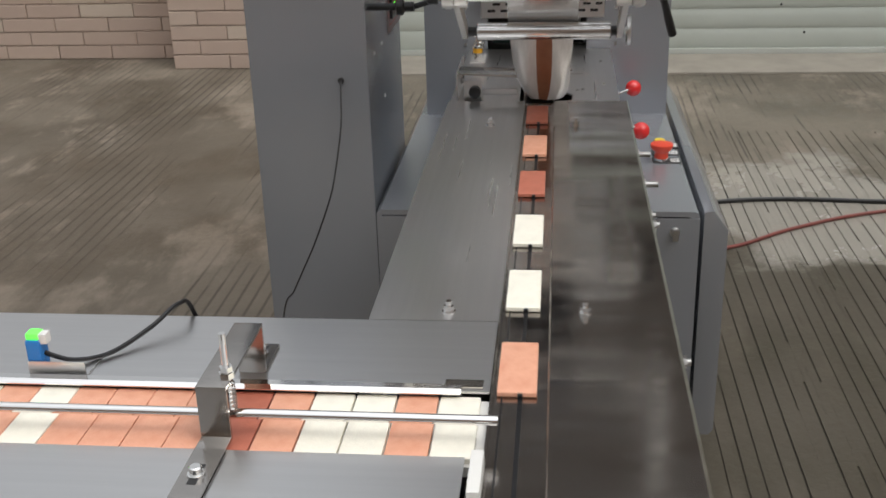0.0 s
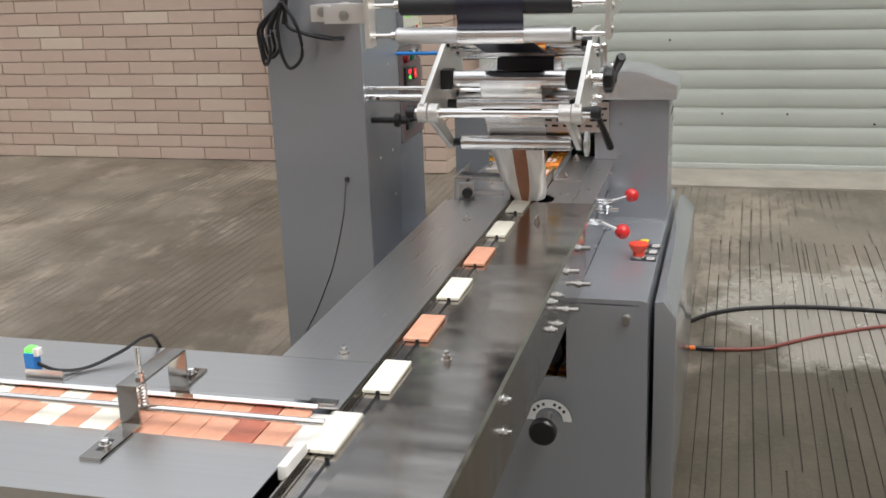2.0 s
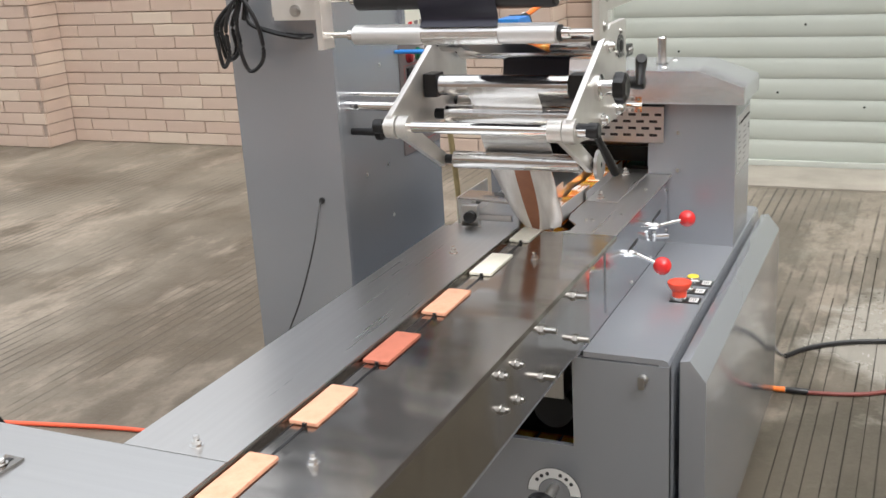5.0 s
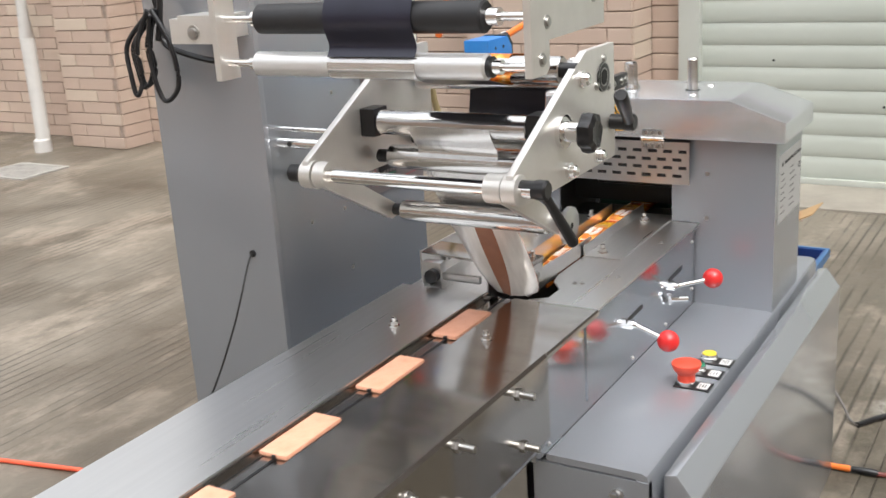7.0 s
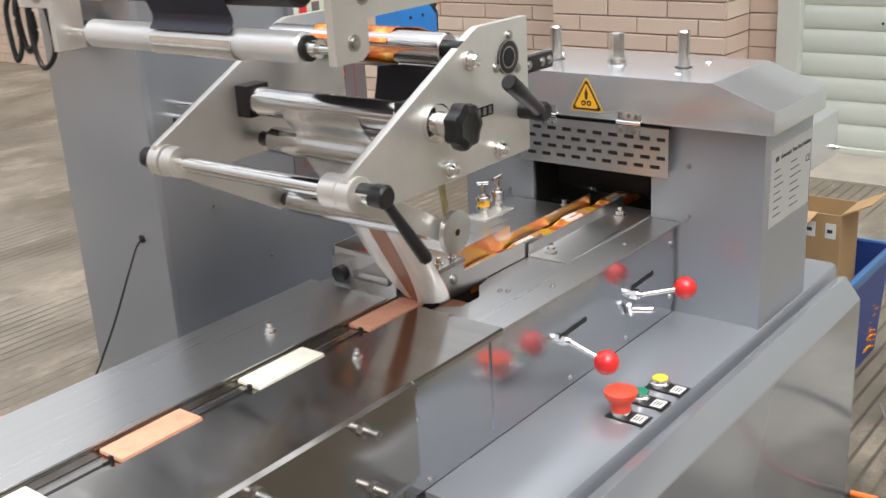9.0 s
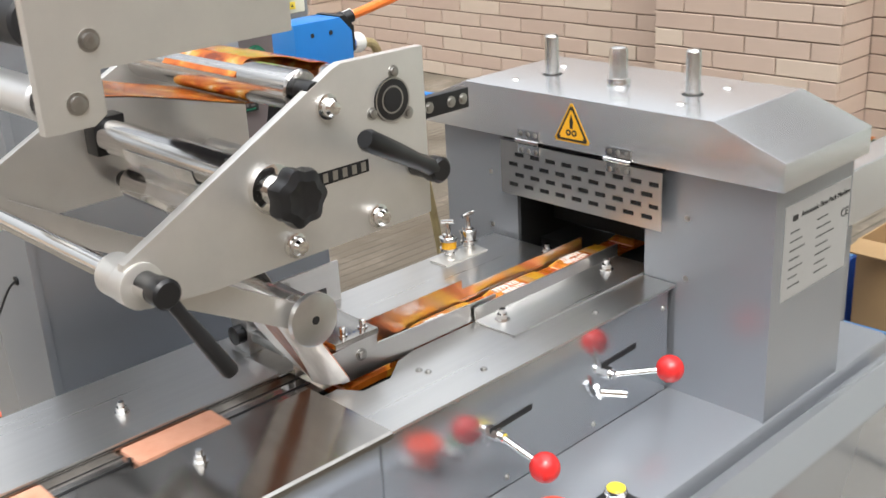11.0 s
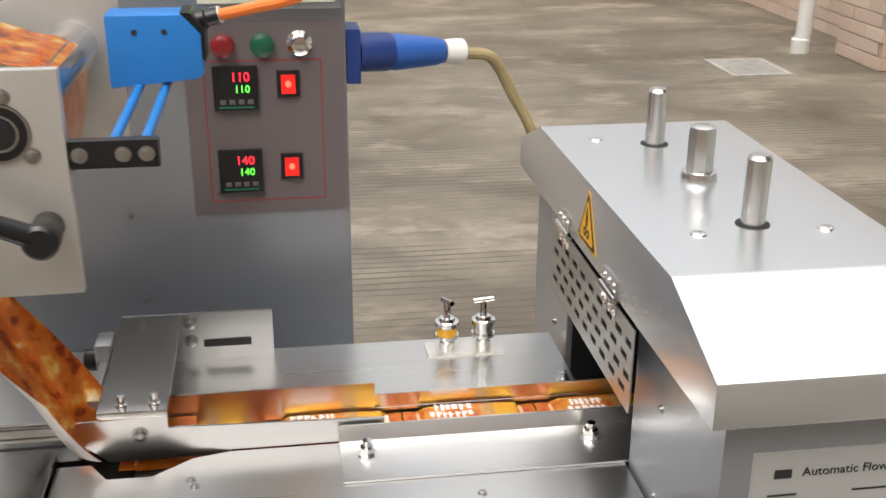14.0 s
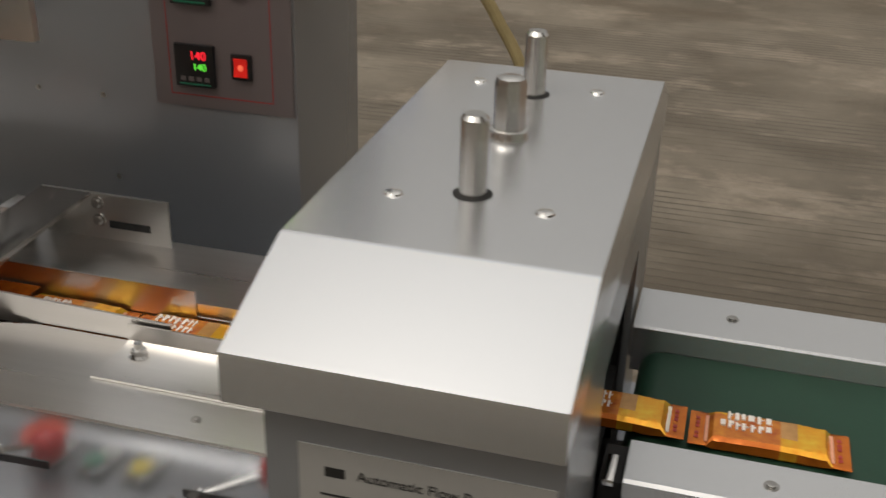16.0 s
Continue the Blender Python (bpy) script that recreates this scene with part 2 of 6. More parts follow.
def concrete():
    """Mottled worn concrete; dirt-filled saw grooves along y that fade in and out."""
    m = mat("worn_concrete", (0.26, 0.225, 0.175), 0.75)
    nt = m.node_tree
    b = nt.nodes["Principled BSDF"]
    tc = nt.nodes.new("ShaderNodeTexCoord")

    def field(scale, detail, lo, hi, stretch=(1, 1, 1), shift=0.0, rough=0.62):
        mp = nt.nodes.new("ShaderNodeMapping")
        mp.inputs["Scale"].default_value = stretch
        mp.inputs["Location"].default_value = (shift, shift, 0)
        nt.links.new(tc.outputs["Object"], mp.inputs["Vector"])
        n = nt.nodes.new("ShaderNodeTexNoise")
        n.inputs["Scale"].default_value = scale
        n.inputs["Detail"].default_value = detail
        n.inputs["Roughness"].default_value = rough
        nt.links.new(mp.outputs[0], n.inputs["Vector"])
        r = nt.nodes.new("ShaderNodeMapRange")
        r.inputs["From Min"].default_value, r.inputs["From Max"].default_value = lo, hi
        nt.links.new(n.outputs["Fac"], r.inputs["Value"])
        return r.outputs[0]

    def math_(op, x, y):
        n = nt.nodes.new("ShaderNodeMath")
        n.operation = op
        for i, v in enumerate((x, y)):
            if isinstance(v, (int, float)):
                n.inputs[i].default_value = v
            else:
                nt.links.new(v, n.inputs[i])
        return n.outputs[0]

    def blend(fac, x, y):
        n = nt.nodes.new("ShaderNodeMix")
        n.data_type = "RGBA"
        nt.links.new(fac, n.inputs["Factor"])
        for key, v in (("A", x), ("B", y)):
            if isinstance(v, tuple):
                n.inputs[key].default_value = (*v, 1)
            else:
                nt.links.new(v, n.inputs[key])
        return n.outputs["Result"]

    broad = field(0.7, 6, 0.42, 0.60)
    blotch = field(1.7, 9, 0.47, 0.62, (1.0, 0.65, 1), 3.0, 0.70)
    pale = field(1.5, 8, 0.525, 0.61, (1.4, 0.7, 1), 9.0, 0.72)
    scuff = field(6.0, 8, 0.55, 0.70, (1.5, 0.3, 1), 31.0, 0.74)
    grit = field(48, 6, 0.3, 0.72)
    c = blend(broad, (0.205, 0.177, 0.138), (0.112, 0.094, 0.069))
    c = blend(math_("MULTIPLY", blotch, 0.75), c, (0.072, 0.060, 0.042))
    c = blend(math_("MULTIPLY", pale, 0.75), c, (0.315, 0.265, 0.210))
    c = blend(math_("MULTIPLY", scuff, 0.45), c, (0.30, 0.27, 0.22))
    c = blend(math_("MULTIPLY", grit, 0.28), c, (0.10, 0.085, 0.065))
    sep_ = nt.nodes.new("ShaderNodeSeparateXYZ")
    nt.links.new(tc.outputs["Object"], sep_.inputs[0])
    wob = field(0.9, 3, 0.0, 1.0, (1, 0.25, 1), 5.0)
    u = math_("ADD", math_("MULTIPLY", sep_.outputs["X"], 20.5), math_("MULTIPLY", wob, 1.6))
    saw = math_("FRACT", u, 0)
    dist = math_("ABSOLUTE", math_("SUBTRACT", saw, 0.5), 0)
    line = nt.nodes.new("ShaderNodeMapRange")
    line.inputs["From Min"].default_value, line.inputs["From Max"].default_value = 0.15, 0.05
    nt.links.new(dist, line.inputs["Value"])
    where = field(0.9, 6, 0.46, 0.54, (1.6, 0.45, 1), 14.0, 0.72)
    groove = math_("MULTIPLY", line.outputs[0], where)
    c = blend(math_("MULTIPLY", groove, 0.85), c, (0.045, 0.037, 0.026))
    # a damp stain on the operator's side, with a ragged edge
    edge = field(2.4, 7, 0.0, 1.0, (1, 1, 1), 21.0, 0.66)
    dx = math_("SUBTRACT", sep_.outputs["X"], 1.1)
    dy = math_("MULTIPLY", math_("SUBTRACT", sep_.outputs["Y"], 2.0), 0.60)
    rad = math_("SQRT", math_("ADD", math_("MULTIPLY", dx, dx), math_("MULTIPLY", dy, dy)), 0)
    rad = math_("ADD", rad, math_("MULTIPLY", math_("SUBTRACT", edge, 0.5), 1.3))
    damp = nt.nodes.new("ShaderNodeMapRange")
    damp.inputs["From Min"].default_value, damp.inputs["From Max"].default_value = 1.35, 1.12
    nt.links.new(rad, damp.inputs["Value"])
    c = blend(math_("MULTIPLY", damp.outputs[0], 0.80), c, (0.048, 0.040, 0.026))
    # a darker brown patch behind the machine, with a ragged edge
    ox = math_("SUBTRACT", sep_.outputs["X"], -1.45)
    oy = math_("MULTIPLY", math_("SUBTRACT", sep_.outputs["Y"], 3.9), 0.8)
    orad = math_("SQRT", math_("ADD", math_("MULTIPLY", ox, ox), math_("MULTIPLY", oy, oy)), 0)
    orad = math_("ADD", orad, math_("MULTIPLY", math_("SUBTRACT", edge, 0.5), 1.6))
    brown_patch = nt.nodes.new("ShaderNodeMapRange")
    brown_patch.inputs["From Min"].default_value, brown_patch.inputs["From Max"].default_value = 1.3, 0.8
    nt.links.new(orad, brown_patch.inputs["Value"])
    c = blend(math_("MULTIPLY", brown_patch.outputs[0], 0.42), c, (0.070, 0.052, 0.032))
    # a pale puddle mark beside the cable, still wet
    px = math_("SUBTRACT", sep_.outputs["X"], 0.95)
    py = math_("MULTIPLY", math_("SUBTRACT", sep_.outputs["Y"], 4.15), 0.75)
    prad = math_("SQRT", math_("ADD", math_("MULTIPLY", px, px), math_("MULTIPLY", py, py)), 0)
    prad = math_("ADD", prad, math_("MULTIPLY", math_("SUBTRACT", edge, 0.5), 0.9))
    wet = nt.nodes.new("ShaderNodeMapRange")
    wet.inputs["From Min"].default_value, wet.inputs["From Max"].default_value = 0.52, 0.40
    nt.links.new(prad, wet.inputs["Value"])
    c = blend(math_("MULTIPLY", wet.outputs[0], 0.7), c, (0.36, 0.335, 0.29))
    nt.links.new(c, b.inputs["Base Color"])
    rr = nt.nodes.new("ShaderNodeMapRange")
    rr.inputs["To Min"].default_value, rr.inputs["To Max"].default_value = 0.56, 0.32
    nt.links.new(blotch, rr.inputs["Value"])
    nt.links.new(math_("SUBTRACT", rr.outputs[0], math_("MULTIPLY", wet.outputs[0], 0.24)), b.inputs["Roughness"])
    bp = nt.nodes.new("ShaderNodeBump")
    bp.inputs["Strength"].default_value = 0.35
    bp.inputs["Distance"].default_value = 0.004
    nt.links.new(math_("SUBTRACT", math_("MULTIPLY", grit, 0.5), groove), bp.inputs["Height"])
    nt.links.new(bp.outputs[0], b.inputs["Normal"])
    return m


CONCRETE = concrete()
DULL = mat("dark_unseen_wall", (0.13, 0.11, 0.095), 0.85, var=0.3, scale=1.5, bump=0.2, bump_scale=60)
CONCRETE_PALE = mat("pale_concrete_sill", (0.34, 0.31, 0.26), 0.75, var=0.25, scale=4, bump=0.3, bump_scale=80)
GROOVE = mat("dirty_groove", (0.060, 0.051, 0.038), 0.9, var=0.5, scale=5)


def brick_material():
    m = mat("pinkish_facing_brick", (0.52, 0.36, 0.28), 0.8, bump=0.2, bump_scale=90)
    nt = m.node_tree
    b = nt.nodes["Principled BSDF"]
    info = nt.nodes.new("ShaderNodeObjectInfo")
    geo = nt.nodes.new("ShaderNodeNewGeometry")
    add = nt.nodes.new("ShaderNodeMath")
    add.operation = "ADD"
    nt.links.new(info.outputs["Random"], add.inputs[0])
    nt.links.new(geo.outputs["Random Per Island"], add.inputs[1])
    fr = nt.nodes.new("ShaderNodeMath")
    fr.operation = "FRACT"
    nt.links.new(add.outputs[0], fr.inputs[0])
    ramp = nt.nodes.new("ShaderNodeValToRGB")
    e = ramp.color_ramp.elements
    e[0].position, e[0].color = 0.0, (0.52, 0.40, 0.325, 1)
    e[1].position, e[1].color = 1.0, (0.62, 0.52, 0.42, 1)
    mid = e.new(0.8)
    mid.color = (0.55, 0.43, 0.35, 1)
    nt.links.new(fr.outputs[0], ramp.inputs[0])
    n = nt.nodes.new("ShaderNodeTexNoise")
    n.inputs["Scale"].default_value = 3
    n.inputs["Detail"].default_value = 7
    tc = nt.nodes.new("ShaderNodeTexCoord")
    nt.links.new(tc.outputs["Object"], n.inputs["Vector"])
    mix = nt.nodes.new("ShaderNodeMix")
    mix.data_type = "RGBA"
    mix.blend_type = "MULTIPLY"
    mix.inputs["Factor"].default_value = 0.5
    g = nt.nodes.new("ShaderNodeMapRange")
    g.inputs["From Min"].default_value, g.inputs["From Max"].default_value = 0.3, 0.7
    g.inputs["To Min"].default_value, g.inputs["To Max"].default_value = 0.75, 1.05
    nt.links.new(n.outputs["Fac"], g.inputs["Value"])
    nt.links.new(ramp.outputs[0], mix.inputs["A"])
    nt.links.new(g.outputs[0], mix.inputs["B"])
    nt.links.new(mix.outputs["Result"], b.inputs["Base Color"])
    return m


BRICK = brick_material()


# ---- mesh helpers ----
def box(bm, x0, x1, y0, y1, z0, z1, bevel=0.0, seg=2):
    r = bmesh.ops.create_cube(bm, size=1.0)
    for v in r["verts"]:
        v.co = ((x0 + x1) / 2 + v.co.x * (x1 - x0), (y0 + y1) / 2 + v.co.y * (y1 - y0), (z0 + z1) / 2 + v.co.z * (z1 - z0))
    if bevel:
        edges = list({e for v in r["verts"] for e in v.link_edges})
        bmesh.ops.bevel(bm, geom=edges, offset=bevel, segments=seg, affect="EDGES", profile=0.7)
    return bm


def cyl(bm, p0, p1, r0, r1=None, seg=24, cap=True):
    p0, p1 = Vector(p0), Vector(p1)
    r1 = r0 if r1 is None else r1
    q = (p1 - p0).to_track_quat("Z", "Y")
    a = [bm.verts.new(p0 + q @ Vector((r0 * math.cos(2 * math.pi * i / seg), r0 * math.sin(2 * math.pi * i / seg), 0))) for i in range(seg)]
    b = [bm.verts.new(p1 + q @ Vector((r1 * math.cos(2 * math.pi * i / seg), r1 * math.sin(2 * math.pi * i / seg), 0))) for i in range(seg)]
    for i in range(seg):
        bm.faces.new((a[i], a[(i + 1) % seg], b[(i + 1) % seg], b[i]))
    if cap:
        bm.faces.new(list(reversed(a)))
        bm.faces.new(b)
    return bm


def lathe(bm, base, axis, profile, seg=24):
    """profile: (distance along the axis, radius) pairs."""
    base = Vector(base)
    q = Vector(axis).to_track_quat("Z", "Y")
    rings = []
    for h, r in profile:
        rings.append([bm.verts.new(base + q @ Vector((r * math.cos(2 * math.pi * i / seg), r * math.sin(2 * math.pi * i / seg), h))) for i in range(seg)])
    for a, b in zip(rings, rings[1:]):
        for i in range(seg):
            bm.faces.new((a[i], a[(i + 1) % seg], b[(i + 1) % seg], b[i]))
    bm.faces.new(list(reversed(rings[0])))
    bm.faces.new(rings[-1])
    return bm


def prism(bm, pts, axis, a, b, bevel=0.0):
    """Extrude a polygon along an axis; pts are pairs in the other two axes, in xyz order."""
    def at(p, v):
        return {"x": (v, p[0], p[1]), "y": (p[0], v, p[1]), "z": (p[0], p[1], v)}[axis]
    lo = [bm.verts.new(at(p, a)) for p in pts]
    hi = [bm.verts.new(at(p, b)) for p in pts]
    n = len(pts)
    faces = [bm.faces.new(lo), bm.faces.new(list(reversed(hi)))]
    for i in range(n):
        faces.append(bm.faces.new((lo[i], hi[i], hi[(i + 1) % n], lo[(i + 1) % n])))
    bmesh.ops.recalc_face_normals(bm, faces=faces)
    if bevel:
        edges = list({e for v in lo + hi for e in v.link_edges})
        bmesh.ops.bevel(bm, geom=edges, offset=bevel, segments=2, affect="EDGES", profile=0.7)
    return bm


def smooth_line(pts, n=8):
    pts = [Vector(p) for p in pts]
    out = []
    for i in range(len(pts) - 1):
        p0, p1, p2, p3 = pts[max(i - 1, 0)], pts[i], pts[i + 1], pts[min(i + 2, len(pts) - 1)]
        for k in range(n):
            t = k / n
            out.append(0.5 * ((2 * p1) + (p2 - p0) * t + (2 * p0 - 5 * p1 + 4 * p2 - p3) * t * t + (3 * p1 - p0 - 3 * p2 + p3) * t ** 3))
    out.append(pts[-1])
    return out


def hose(bm, pts, r, seg=10, n=8):
    line = smooth_line(pts, n)
    up = Vector((0, 0, 1))
    rings = []
    for i, p in enumerate(line):
        d = (line[min(i + 1, len(line) - 1)] - line[max(i - 1, 0)]).normalized()
        s = d.cross(up)
        if s.length < 1e-3:
            s = d.cross(Vector((1, 0, 0)))
        s.normalize()
        u = s.cross(d)
        rings.append([bm.verts.new(p + r * (math.cos(2 * math.pi * k / seg) * s + math.sin(2 * math.pi * k / seg) * u)) for k in range(seg)])
    for a, b in zip(rings, rings[1:]):
        for k in range(seg):
            bm.faces.new((a[k], a[(k + 1) % seg], b[(k + 1) % seg], b[k]))
    bm.faces.new(list(reversed(rings[0])))
    bm.faces.new(rings[-1])
    return bm


def ball(bm, c, r, seg=24):
    bmesh.ops.create_uvsphere(bm, u_segments=seg, v_segments=seg // 2, radius=r, matrix=Matrix.Translation(c))
    return bm


def finish(bm, name, material):
    bmesh.ops.recalc_face_normals(bm, faces=bm.faces[:])
    for f in bm.faces:
        f.smooth = True
    me = bpy.data.meshes.new(name)
    bm.to_mesh(me)
    bm.free()
    me.set_sharp_from_angle(angle=radians(32))
    for m in (material if isinstance(material, (list, tuple)) else [material]):
        me.materials.append(m)
    return me


def thing(name, at, label, category, group="", kind=""):
    ob = new(name)
    ob.location = at
    ob.empty_display_size = 0.05
    return tagged(ob, label, category, group, kind)


def origin(ob):
    v = Vector(ob.location)
    while ob.parent:
        ob = ob.parent
        v += Vector(ob.location)
    return v


def part(name, bm, material, parent, label=""):
    """Link a bmesh, given in world coordinates, as one mesh under a thing or part."""
    bmesh.ops.translate(bm, verts=bm.verts[:], vec=-origin(parent))
    ob = new(name, finish(bm, name, material))
    ob.parent = parent
    return tagged(ob, label)


def solid(name, bm, material, label, category, kind="", group=""):
    """A thing of one mesh, given in world coordinates; its origin goes to the middle of its base."""
    lo = Vector([min(v.co[i] for v in bm.verts) for i in range(3)])
    hi = Vector([max(v.co[i] for v in bm.verts) for i in range(3)])
    c = Vector(((lo.x + hi.x) / 2, (lo.y + hi.y) / 2, lo.z))
    bmesh.ops.translate(bm, verts=bm.verts[:], vec=-c)
    ob = new(name, finish(bm, name, material))
    ob.location = c
    return tagged(ob, label, category, group, kind)


def B():
    return bmesh.new()


def cap_screw(parent, p, axis=(0, 0, 1), r=0.006, h=0.006, name="screw"):
    bm = B()
    p, a = Vector(p), Vector(axis).normalized()
    lathe(bm, p, a, [(0, r * 1.5), (h * 0.25, r * 1.5), (h * 0.26, r), (h * 0.9, r), (h, r * 0.8)], 14)
    cyl(bm, p + a * h, p + a * (h + 0.0005), r * 0.5, seg=6)
    return part(name, bm, BOLT, parent)


def stud(parent, p, r=0.004, h=0.014):
    """A hexagon nut with the end of its screw standing out of it."""
    bm = B()
    p = Vector(p)
    cyl(bm, p, p + Vector((0, 0, 0.0015)), r * 2.3, seg=16)
    cyl(bm, p + Vector((0, 0, 0.0015)), p + Vector((0, 0, h * 0.55)), r * 1.7, seg=6)
    cyl(bm, p + Vector((0, 0, h * 0.55)), p + Vector((0, 0, h)), r, seg=10)
    return part("stud", bm, CHROME, parent)


def text_mesh(parent, s, size, m, material, name="lettering", label="", depth=0.0004):
    cu = bpy.data.curves.new(name, "FONT")
    cu.body = s
    cu.size = size
    cu.extrude = depth
    cu.align_x, cu.align_y = "CENTER", "CENTER"
    tmp = bpy.data.objects.new(name, cu)
    scene.collection.objects.link(tmp)
    me = bpy.data.meshes.new_from_object(tmp.evaluated_get(bpy.context.evaluated_depsgraph_get()))
    bpy.data.objects.remove(tmp)
    me.materials.clear()
    me.materials.append(material)
    ob = new(name, me)
    ob.parent = parent
    ob.matrix_local = Matrix.Translation(-origin(parent)) @ m
    return tagged(ob, label)


# ---- floor ----
GROUND = -0.08


def settle(ob):
    """Lower a thing built on the level z = 0 onto the yard floor."""
    ob.location.z += GROUND
    return ob


def yard(pts):
    """Way of a cable over the floor, spread with the depth of the yard."""
    return [(0.45 + 1.05 * (x - 0.45), -0.1 + 1.05 * (y + 0.1), z) for x, y, z in pts]


bm = B()
box(bm, -60, 60, -60, 60, -0.3, -0.0045)
ground = solid("ground", bm, GROOVE, "dark dirty concrete bed under the grooved yard paving", "ground", "structure")
settle(ground)
bm = B()
rng = random.Random(4)
GX0, GX1, GY0, GY1 = 0.38, 2.75, -2.0, 5.15
x = GX0
while x < GX1:
    e = min(x + rng.uniform(0.040, 0.056), GX1)
    w = rng.uniform(0.003, 0.0055)
    box(bm, x, e - w, GY0, GY1, -0.01, 0.0)
    # the groove is worn away over part of its length
    y = GY0
    open_ = rng.random() < 0.9
    while y < GY1:
        n = min(y + (rng.uniform(0.9, 3.5) if open_ else rng.uniform(0.1, 0.6)), GY1)
        if not open_:
            box(bm, e - w, e, y, n, -0.01, -0.0003)
        y, open_ = n, not open_
    x = e
for xa, xb, ya, yb in ((-60, GX0, -60, 60), (GX1, 60, -60, 60), (GX0, GX1, -60, GY0), (GX0, GX1, GY1, 60)):
    box(bm, xa, xb, ya, yb, -0.01, 0.0)
floor = solid("floor", bm, CONCRETE, "worn grey-brown concrete yard floor with sawn anti-slip grooves", "floor", "structure")
floor["kind"] = "stuff"
settle(floor)

# ---- brick wall and shutter ----
WALL_Y = 6.80
COURSE, LENGTH, JOINT = 0.090, 0.36, 0.007
wall = thing("wall_north", (-4.0, WALL_Y, 0), "pinkish-beige facing brick wall with dark joints and shallow piers", "wall", kind="structure")
bm = B()
box(bm, -9.6, -1.145, WALL_Y + 0.012, WALL_Y + 0.3, 0, 2.45)
part("mortar_bed", bm, MORTAR, wall, "dark recessed mortar")
PIERS = [(-6.0, -5.42), (-2.38, -1.33)]
PIER_OUT = 0.30
for a, b in PIERS:
    bm = B()
    box(bm, a + 0.012, b - 0.012, WALL_Y - PIER_OUT + 0.012, WALL_Y + 0.02, 0, 2.45)
    part("pier_core", bm, MORTAR, wall, "dark recessed mortar")


def brick_mesh(l):
    bm = B()
    box(bm, -l / 2 + JOINT / 2, l / 2 - JOINT / 2, 0, 0.02, JOINT / 2, COURSE - JOINT / 2)
    bmesh.ops.bevel(bm, geom=[e for e in bm.edges if all(v.co.y < 0.001 for v in e.verts)], offset=0.003, segments=1, affect="EDGES")
    return finish(bm, "brick", BRICK)


def courses():
    """Lengths of bricks as (x0, x1, z, y, faces x) for the flat wall and the piers."""
    out = []
    for c in range(29):
        z = c * COURSE
        shift = (c % 2) * LENGTH / 2
        spans = []
        x0 = -9.6
        for a, b in PIERS:
            spans.append((x0, a, WALL_Y))
            spans.append((a, b, WALL_Y - PIER_OUT))
            x0 = b
        spans.append((x0, -1.155, WALL_Y))
        for a, b, y in spans:
            x = a - shift
            while x < b:
                s, e = max(x, a), min(x + LENGTH, b)
                if e - s > 0.04:
                    out.append((s, e, z, y))
                x += LENGTH
    return out


# ---- yard: shutter, threshold, pipe, drain ----
shutter = thing("roller_shutter", (2.6, WALL_Y, 0), "closed pale green ribbed steel roller shutter door in the wall", "shutter", kind="structure")
SLAT = 0.121
SPOTS = ((0.43, 0.37), (0.83, 0.37), (0.09, 0.84), (-0.63, 0.69), (-0.05, 0.45), (1.50, 0.14), (1.35, 0.31))
slat_bm = B()
prof = [(a, b * 1.07) for a, b in [(0.0, 0.001), (-0.004, 0.012), (-0.0065, 0.035), (-0.0065, 0.072), (-0.0035, 0.098), (0.000, 0.108), (0.0005, 0.113), (0.02, 0.113), (0.02, 0.0)]]
prism(slat_bm, prof, "x", -3.63, 3.44)
slat_me = finish(slat_bm, "slat", SHUTTER)
for i in range(21):
    s = new("slat", slat_me)
    s.parent = shutter
    s.location = (0, 0, 0.045 + i * SLAT)
bm = B()
box(bm, -1.03, 6.1, WALL_Y - 0.02, WALL_Y + 0.03, 0.012, 0.045, 0.004)
part("bottom_rail", bm, SHUTTER_POST, shutter)
for x, z in SPOTS:
    bm = B()
    cyl(bm, (x, WALL_Y - 0.010, z), (x, WALL_Y + 0.004, z), 0.007, seg=10)
    part("rivet", bm, DARK, shutter, "small dark rivet")
bm = B()
box(bm, -1.15, -1.03, WALL_Y - 0.06, WALL_Y + 0.1, 0, 2.5, 0.006)
part("guide_rail", bm, SHUTTER_POST, shutter)
bm = B()
box(bm, 6.05, 6.16, WALL_Y - 0.06, WALL_Y + 0.1, 0, 2.5, 0.006)
part("guide_rail", bm, SHUTTER_POST, shutter)
# unseen dark wall, added so the steel plates reflect brown
bm = B()
box(bm, -1.15, 12, WALL_Y - 0.02, WALL_Y + 0.3, 2.46, 6.0)
settle(shutter)
wall_over = solid("unseen_wall_over_shutter", bm, DULL, "unseen dark grey-brown wall added above the shutter for dark reflections", "wall", "structure")
bm = B()
box(bm, 6.16, 12, WALL_Y - 0.02, WALL_Y + 0.3, 0, 2.46)
settle(solid("wall_beside_shutter", bm, BRICK, "plain beige wall beside the roller shutter", "wall", "structure"))
# unseen walls added round the yard to darken low reflections
for nm, dims in (("wall_south", (-10.3, 9.6, -9.3, -9.0, 0, 6.0)), ("wall_east", (9.3, 9.6, -9.0, WALL_Y - 0.02, 0, 6.0)), ("wall_west", (-10.3, -10.0, -9.0, WALL_Y + 0.3, 0, 2.6))):
    bm = B()
    box(bm, *dims)
    settle(solid(nm, bm, BRICK, "unseen plain beige wall added to close the yard and darken the horizon", "wall", "structure"))
bm = B()
box(bm, -1.15, 6.2, WALL_Y - 0.50, WALL_Y - 0.012, -0.005, 0.012, 0.004)
settle(solid("door_sill", bm, CONCRETE_PALE, "pale concrete sill before the roller shutter", "sill", "structure"))
bm = B()
